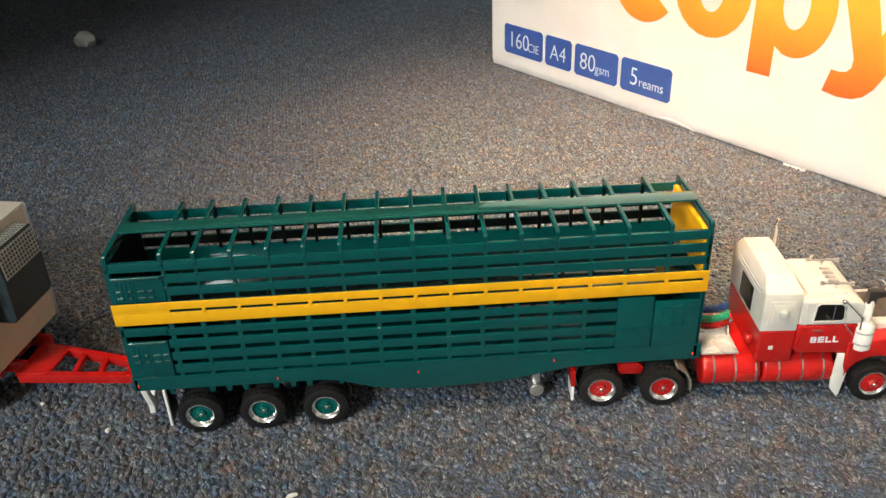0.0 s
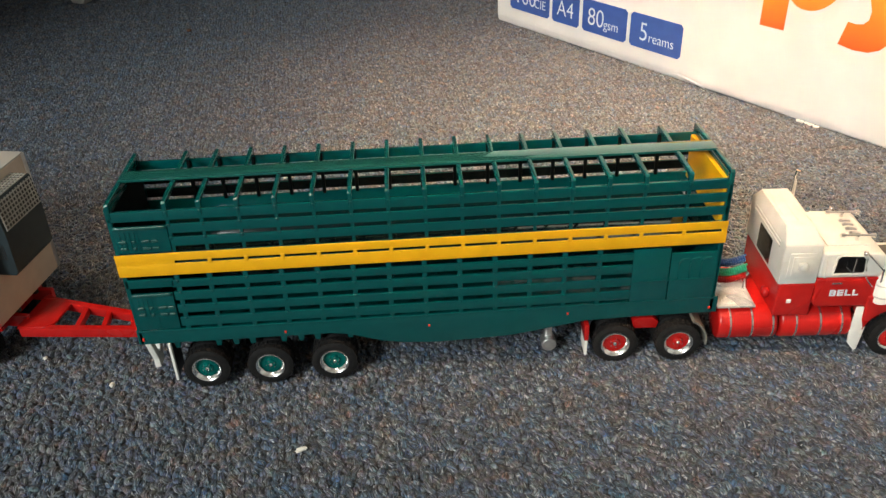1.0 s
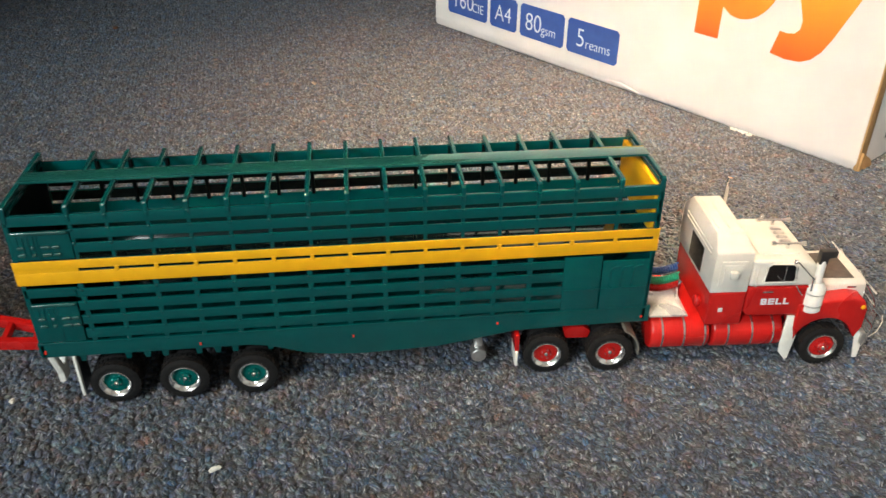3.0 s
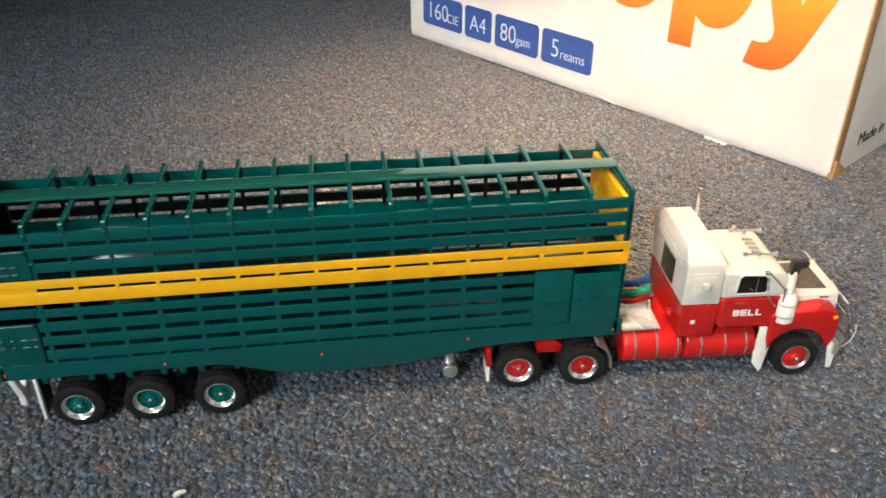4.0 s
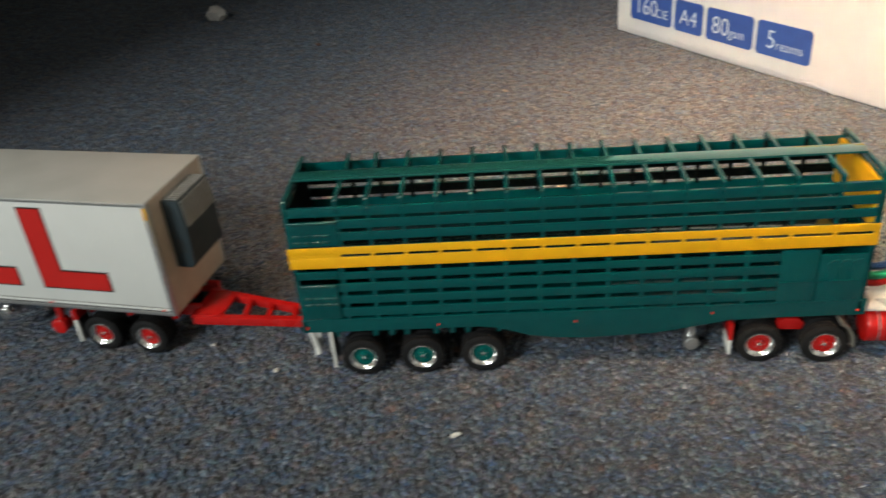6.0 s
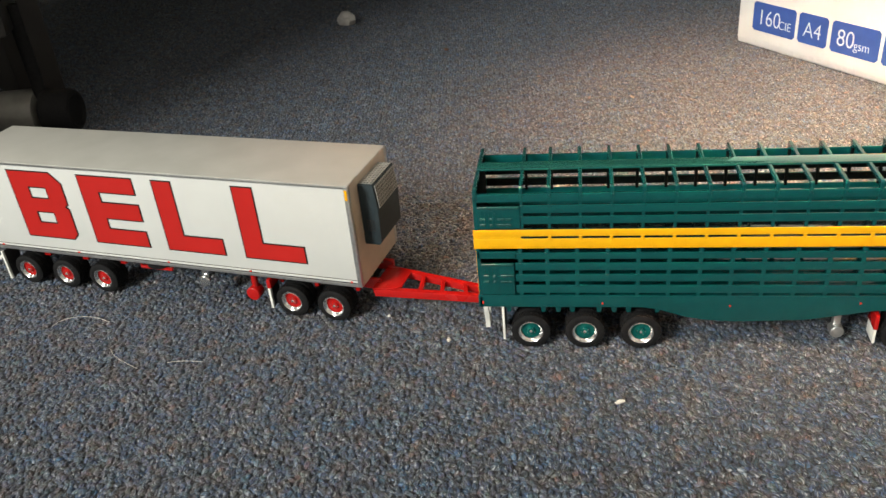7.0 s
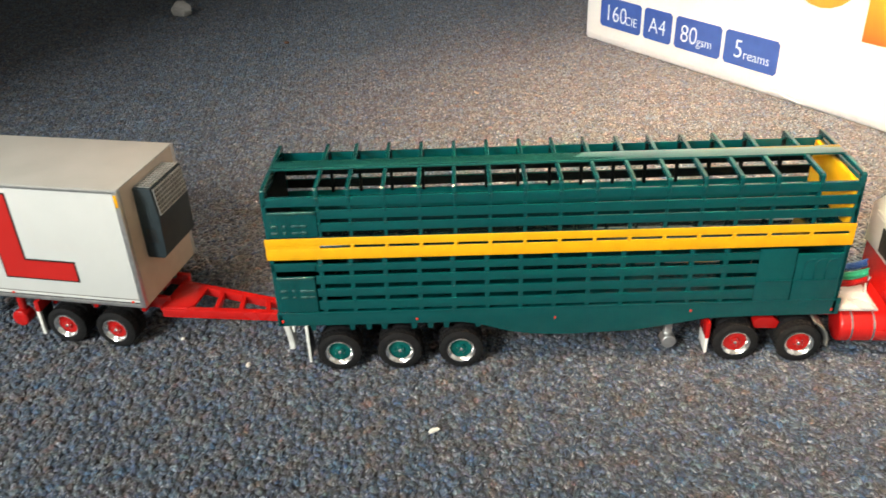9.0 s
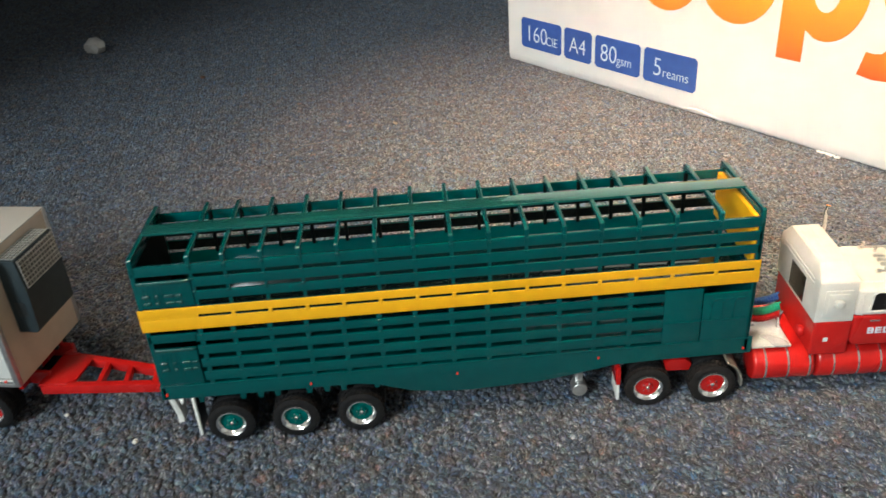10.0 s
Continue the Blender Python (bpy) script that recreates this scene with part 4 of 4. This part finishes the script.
    part("spare_wheel_rack", tube([(-6.7, 0.35, 1.42), (-6.6, 0.3, 0.95), (-5.5, 0.3, 0.95), (-5.4, 0.35, 1.42)], 0.06, 8), RED, t, "red spare wheel rack")
    spare = lathe([(0.0, 0.3), (-0.01, 0.42), (0.04, 0.50), (0.22, 0.50), (0.27, 0.42), (0.26, 0.3)], 32)
    sp = part("spare_wheel", spare, RUBBER, t)
    sp.matrix_basis = pose(-6.05 * U, 0.65 * U, 0.95 * U, 90, 0, 0)
    for y in (0.4, w - 0.4):
        leg = part("landing_leg", box(-4.50, -4.28, y - 0.08, y + 0.08, 0.66, 1.42, 0.03), CHROME, t)
        part("foot", rod((-4.39, y - 0.18, 0.69), (-4.39, y + 0.1, 0.69), 0.2, n=24, bev=0.05), CHROME, leg, "silver jack wheel")
    part("jack_leg", tube([(-2.62, 0.3, 1.42), (-2.66, 0.3, 0.7)], 0.1, 12), RED, t, "red jack leg")
    part("jack_foot", rod((-2.68, 0.1, 0.52), (-2.68, 0.45, 0.52), 0.22, n=20, bev=0.04), RED, t)


def dolly():
    t = thing("converter_dolly", (-4.36, 1.035, 0), -10.7, "red two-axle toy dolly with ladder drawbar under the white trailer", "toy dolly")
    for x in (-1.33, 0.0):
        axle(t, x, 0.505, 0.0, 2.62, "red", RED)
    for y in (0.72, 1.78):
        part("side_rail", box(-2.0, 1.2, y, y + 0.12, 0.78, 1.1, 0.02), RED, t)
    for x in (-1.9, -0.75, 0.55, 1.1):
        part("crossmember", box(x, x + 0.12, 0.45, 1.8 if x > 1 else 2.2, 0.82, 0.98, 0.02), RED, t)
    part("turntable", rod((-0.66, 1.31, 1.1), (-0.66, 1.31, 1.4), 0.7, n=36), BLACK, t)
    part("mudguard", box(-2.08, -1.95, 0.02, 0.55, 0.85, 1.15, 0.03), RED, t)
    part("mudflap", box(-2.06, -2.0, 0.1, 0.55, 0.2, 0.85, 0.012), BLACK, t)
    part("flap_edge", box(-2.07, -1.99, 0.02, 0.11, 0.18, 0.86, 0.012), WHITE, t, "white mudflap edge")
    # ladder drawbar, narrowing towards the green trailer
    near_a, near_b, far_a, far_b = (1.15, 0.46), (4.28, 0.72), (1.15, 1.62), (4.20, 1.12)

    def rail(a, b, half):
        d = Vector((b[0] - a[0], b[1] - a[1])).normalized()
        n = Vector((-d.y, d.x)) * half
        return [(a[0] + n.x, a[1] + n.y), (a[0] - n.x, a[1] - n.y), (b[0] - n.x, b[1] - n.y), (b[0] + n.x, b[1] + n.y)]

    part("drawbar", prism(rail(near_a, near_b, 0.09), 0.76, 0.99, "z", 0.03), RED, t, "red ladder drawbar rail")
    part("drawbar", prism(rail(far_a, far_b, 0.09), 0.76, 0.99, "z", 0.03), RED, t, "red ladder drawbar rail")
    part("drawbar_plate", prism([(1.1, 0.40), (1.75, 0.50), (1.9, 0.66), (1.9, 1.42), (1.75, 1.54), (1.1, 1.68)], 0.95, 1.02, "z", 0.02), RED, t, "red drawbar plate")
    for f in (0.42, 0.62, 0.84):
        a = Vector(near_a).lerp(Vector(near_b), f)
        b = Vector(far_a).lerp(Vector(far_b), f - 0.04)
        part("rung", prism(rail(a, b, 0.06), 0.80, 0.985, "z", 0.02), RED, t)
    part("coupling", prism([(4.1, 0.66), (4.35, 0.72), (4.35, 1.12), (4.1, 1.20)], 0.78, 1.0, "z", 0.03), RED, t)


# ---------------------------------------------------------------- carton
def carton():
    t = thing("paper_carton", (10.65, 25.96, 0), -55.6, "white cardboard copy paper carton with blue tags and orange word", "carton")
    w, d, h = 20.98, 14.6, 17.2
    part("body", prism([(0.07, -0.04), (0.0, 0.30), (0.0, 0.78), (-0.01, h), (d, h), (d, -0.04)], 0, w, "x", 0.10, 3), CARTON, t, "white printed carton body")
    part("lid_flap", box(0.05, w - 0.05, -0.03, d / 2 - 0.05, h, h + 0.12, 0.04), CARTON, t)
    part("lid_flap", box(0.05, w - 0.05, d / 2 + 0.05, d + 0.03, h, h + 0.12, 0.04), CARTON, t)
    part("kraft_edge", box(w - 0.1, w + 0.03, 0.03, 0.5, 0.0, h, 0.04), KRAFT, t, "torn brown kraft corner edge")
    part("foot_flap", prism([(0.05, -0.05), (1.0, -0.05), (0.75, 0.25), (0.12, 0.62)], w - 0.02, w + 0.1, "x", 0.02), KRAFT, t, "brown torn board flap")
    crease = [(10.4, 0.12, 0.04), (10.8, 0.07, 0.14), (11.3, 0.04, 0.18), (11.8, 0.06, 0.10), (12.3, 0.12, 0.0)]
    part("crushed_edge", tube(crease, 0.07, 10), CARTON, t, "crumpled lower carton edge")
    part("bottom_flap", prism([(16.4, -0.07), (17.2, -0.10), (17.4, 0.3), (16.2, 0.3)], -0.05, 0.0, "z", 0.02), CARTON, t, "bent tip of the bottom flap")
    tags = [(0.99, 3.63, "160", "CIE"), (3.82, 5.49, "A4", ""), (5.70, 8.22, "80", "gsm"), (8.41, 11.05, "5", "reams")]
    for x0, x1, big, small in tags:
        tag = part("tag", prism([(x0 + 0.12, 0.81), (x1 - 0.12, 0.81), (x1, 0.93), (x1, 2.08), (x1 - 0.12, 2.2), (x0 + 0.12, 2.2), (x0, 2.08), (x0, 0.93)], -0.022, 0.0, bev=0), BLUEINK, t, "blue printed tag")
        s = 1.08 if big != "A4" else 1.0
        part("big_print", lettering("big_print", big, s, WHITEINK, -0.012, wide=0.9), None, tag, "white print", at=(x0 + (0.3 if big != "5" else 0.48), -0.026, 1.14))
        if small:
            dx = {"160": 1.64, "80": 1.24, "5": 0.98}[big]
            part("small_print", lettering("small_print", small, 0.58, WHITEINK, -0.007, wide=0.92), None, tag, at=(x0 + dx, -0.026, 1.14))
    # the word in round bold letters
    word = part("word", box(8.0, 8.01, -0.012, -0.002, 5.0, 5.01, 0), ORANGE, t)
    zc, rz = 5.55, 1.78

    def letter(contours):
        part("letter", flat_shape("letter", contours, ORANGE), None, word, "orange to yellow printed letter", at=(0.11, -0.018, 0.05))

    letter([arc(9.22, zc, 1.66, rz, 42, 318) + arc(9.22, zc, 0.58, 0.84, 318, 42)])
    letter([arc(12.32, zc, 1.66, rz, 0, 360)[:-1], arc(12.32, zc, 0.54, 0.84, 0, 360)[:-1]])
    letter([[(14.17, 2.92), (15.13, 2.92), (15.13, 4.05)] + arc(15.8, zc, 1.36, rz, -105, 105) + [(15.1, 7.0), (15.1, 7.3), (14.17, 7.3)], arc(15.72, zc, 0.5, 0.84, 0, 360)[:-1]])
    letter([[(16.95, 7.3), (18.02, 4.2), (18.0, 3.92), (17.85, 3.75), (17.6, 3.7), (17.33, 3.72), (17.14, 2.94), (17.7, 2.86), (18.2, 2.9), (18.55, 3.06), (18.85, 3.38), (19.1, 3.85), (20.6, 7.3), (19.6, 7.3), (18.75, 5.1), (18.1, 7.3)]])
    # print on the end
    end = part("end_print", lettering("end_print", "Made in", 0.62, BLACKINK, 0.0), None, t, "small black print")
    end.matrix_basis = pose((w + 0.012) * U, 1.6 * U, 0.7 * U, 0, 0, 90)
    big_ = part("end_print", lettering("end_print", "op", 3.2, BLACKINK, 0.02), None, t, "black print")
    big_.matrix_basis = pose((w + 0.012) * U, 1.9 * U, 4.1 * U, 0, 0, 90)


# ---------------------------------------------------------------- furniture in the dark, crumbs
def office_stool():
    """Only one castor of it comes into view; the rest stands in the dark under the desk."""
    t = thing("office_stool", (-41.4, 9.2, 0), 0, "black office stool on scuffed grey castors in the shade", "stool")
    for k in range(5):
        a = radians(20 + 72 * k)
        x, y = 20.5 * math.cos(a), 20.5 * math.sin(a)
        leg = prism([(-1.6, 5.0), (1.6, 5.0), (1.2, 7.2), (-1.2, 7.2)], 0, 20.5, "y", 0.2)
        bmesh.ops.rotate(leg, cent=(0, 0, 0), matrix=Matrix.Rotation(a - math.pi / 2, 3, "Z"), verts=leg.verts)
        part("leg", leg, BLACK, t)
        castor = part("castor", lathe([(-3.9, 0.3), (-3.9, 0.62), (-3.7, 0.82), (-3.0, 0.97), (-1.6, 1.09), (-0.4, 1.12), (-0.1, 1.05), (0.0, 0.8), (0.0, 0.3)], 40), GREYPLASTIC, t, "scuffed grey castor roller")
        castor.matrix_basis = pose(x * U, y * U, 1.05 * U, 0, 0, -85 + 40 * k)
        part("castor_wheel", lathe([(0.12, 0.3), (0.12, 0.9), (0.22, 1.06), (0.42, 1.10), (1.3, 1.02), (1.55, 0.92), (1.6, 0.78), (1.5, 0.66), (1.5, 0.3)], 40), RUBBER, castor)
        part("castor_stem", rod((0, 0.1, 0.2), (0, 0.1, 5.0), 0.30, n=16), RUBBER, castor)
    part("column", rod((0, 0, 6), (0, 0, 27), 1.6, n=24), BLACK, t)
    part("seat", box(-13, 13, -13, 13, 27, 31, 2.0, 3), SHADE, t)


def desk():
    t = thing("desk", (-18.8, 1.25, 0), 47.4, "dark laminate office desk whose shadow falls on the carpet", "desk")
    part("desktop", box(-12, 64, 0, 50, 45, 46.6, 0.2), SHADE, t)
    part("side_panel", box(9.0, 11.3, 18, 48, -0.05, 44.9, 0.15), SHADE, t)
    part("side_panel", box(60, 61.5, 4, 48, -0.05, 44.9, 0.15), SHADE, t)
    part("modesty_panel", box(11.4, 59.9, 46, 47.2, 3, 44.9, 0.15), SHADE, t)


def lump(name, at, size, mat, label, category, seed, group=""):
    rng = random.Random(seed)
    b = bmesh.new()
    bmesh.ops.create_icosphere(b, subdivisions=2, radius=1)
    for v in b.verts:
        v.co = Vector((v.co.x * size[0], v.co.y * size[1], v.co.z * size[2])) * rng.uniform(0.75, 1.2)
    solid(name, b, mat, (at[0], at[1], size[2] * 0.7), rng.uniform(0, 180), label, category, group)


def crumbs():
    lump("crumb", (3.47, -2.23), (0.13, 0.05, 0.05), CRUMB, "tiny white crumb on the carpet", "crumb", 1, "crumbs on the carpet")
    lump("crumb", (-0.97, 0.14), (0.075, 0.06, 0.06), CRUMB, "tiny white crumb on the carpet", "crumb", 2, "crumbs on the carpet")
    lump("crumb", (4.98, 18.29), (0.15, 0.07, 0.04), FLAKE, "pale tan flake lying on the carpet", "crumb", 3, "crumbs on the carpet")
    lump("crumb", (-4.5, 26.5), (0.13, 0.12, 0.06), RUST, "tiny rust brown crumb on the carpet", "crumb", 4, "crumbs on the carpet")
    lump("crumb", (-2.85, 1.29), (0.05, 0.05, 0.04), CRUMB, "tiny pale crumb on the carpet", "crumb", 5, "crumbs on the carpet")
    lump("felt_pad", (-11.6, 32.8), (0.62, 0.55, 0.45), GREYPLASTIC_PALE, "small pale round pad on the shaded carpet", "pad", 6)
    hair = tube([(17.9, 0.3, 0.03), (18.2, 0.32, 0.06), (18.5, 0.5, 0.05), (18.85, 0.85, 0.04), (19.0, 1.1, 0.03)], 0.012, 6)
    for pts in (((-13.06, 0.62), (-12.9, 0.96), (-12.41, 1.14), (-11.8, 1.08), (-11.31, 0.85)), ((-10.6, -0.46), (-10.4, -0.72), (-10.09, -0.94), (-9.39, -1.31)), ((-8.65, -1.02), (-8.2, -0.93), (-7.63, -0.96)), ((1.0, 16.4), (1.4, 16.75), (1.8, 16.7), (2.45, 17.1))):
        line = [Vector((x, y, 0.04)) for x, y in pts]
        for again in range(3):
            line = [line[0]] + [a.lerp(b, f) for a, b in zip(line, line[1:]) for f in (0.25, 0.75)] + [line[-1]]
        fibre = tube(line, 0.006, 5)
        solid("thread", fibre, FLAKE if pts[0][1] > 9 else CRUMB, (0, 0, 0), 0, "fine pale thread on the carpet", "thread", "threads on the carpet")
    solid("thread", hair, CRUMB, (0, 0, 0), 0, "fine pale thread on the carpet", "thread", "threads on the carpet")


room()
desk()
livestock_trailer()
prime_mover()
refrigerated_trailer()
dolly()
carton()
office_stool()
crumbs()
carpet()
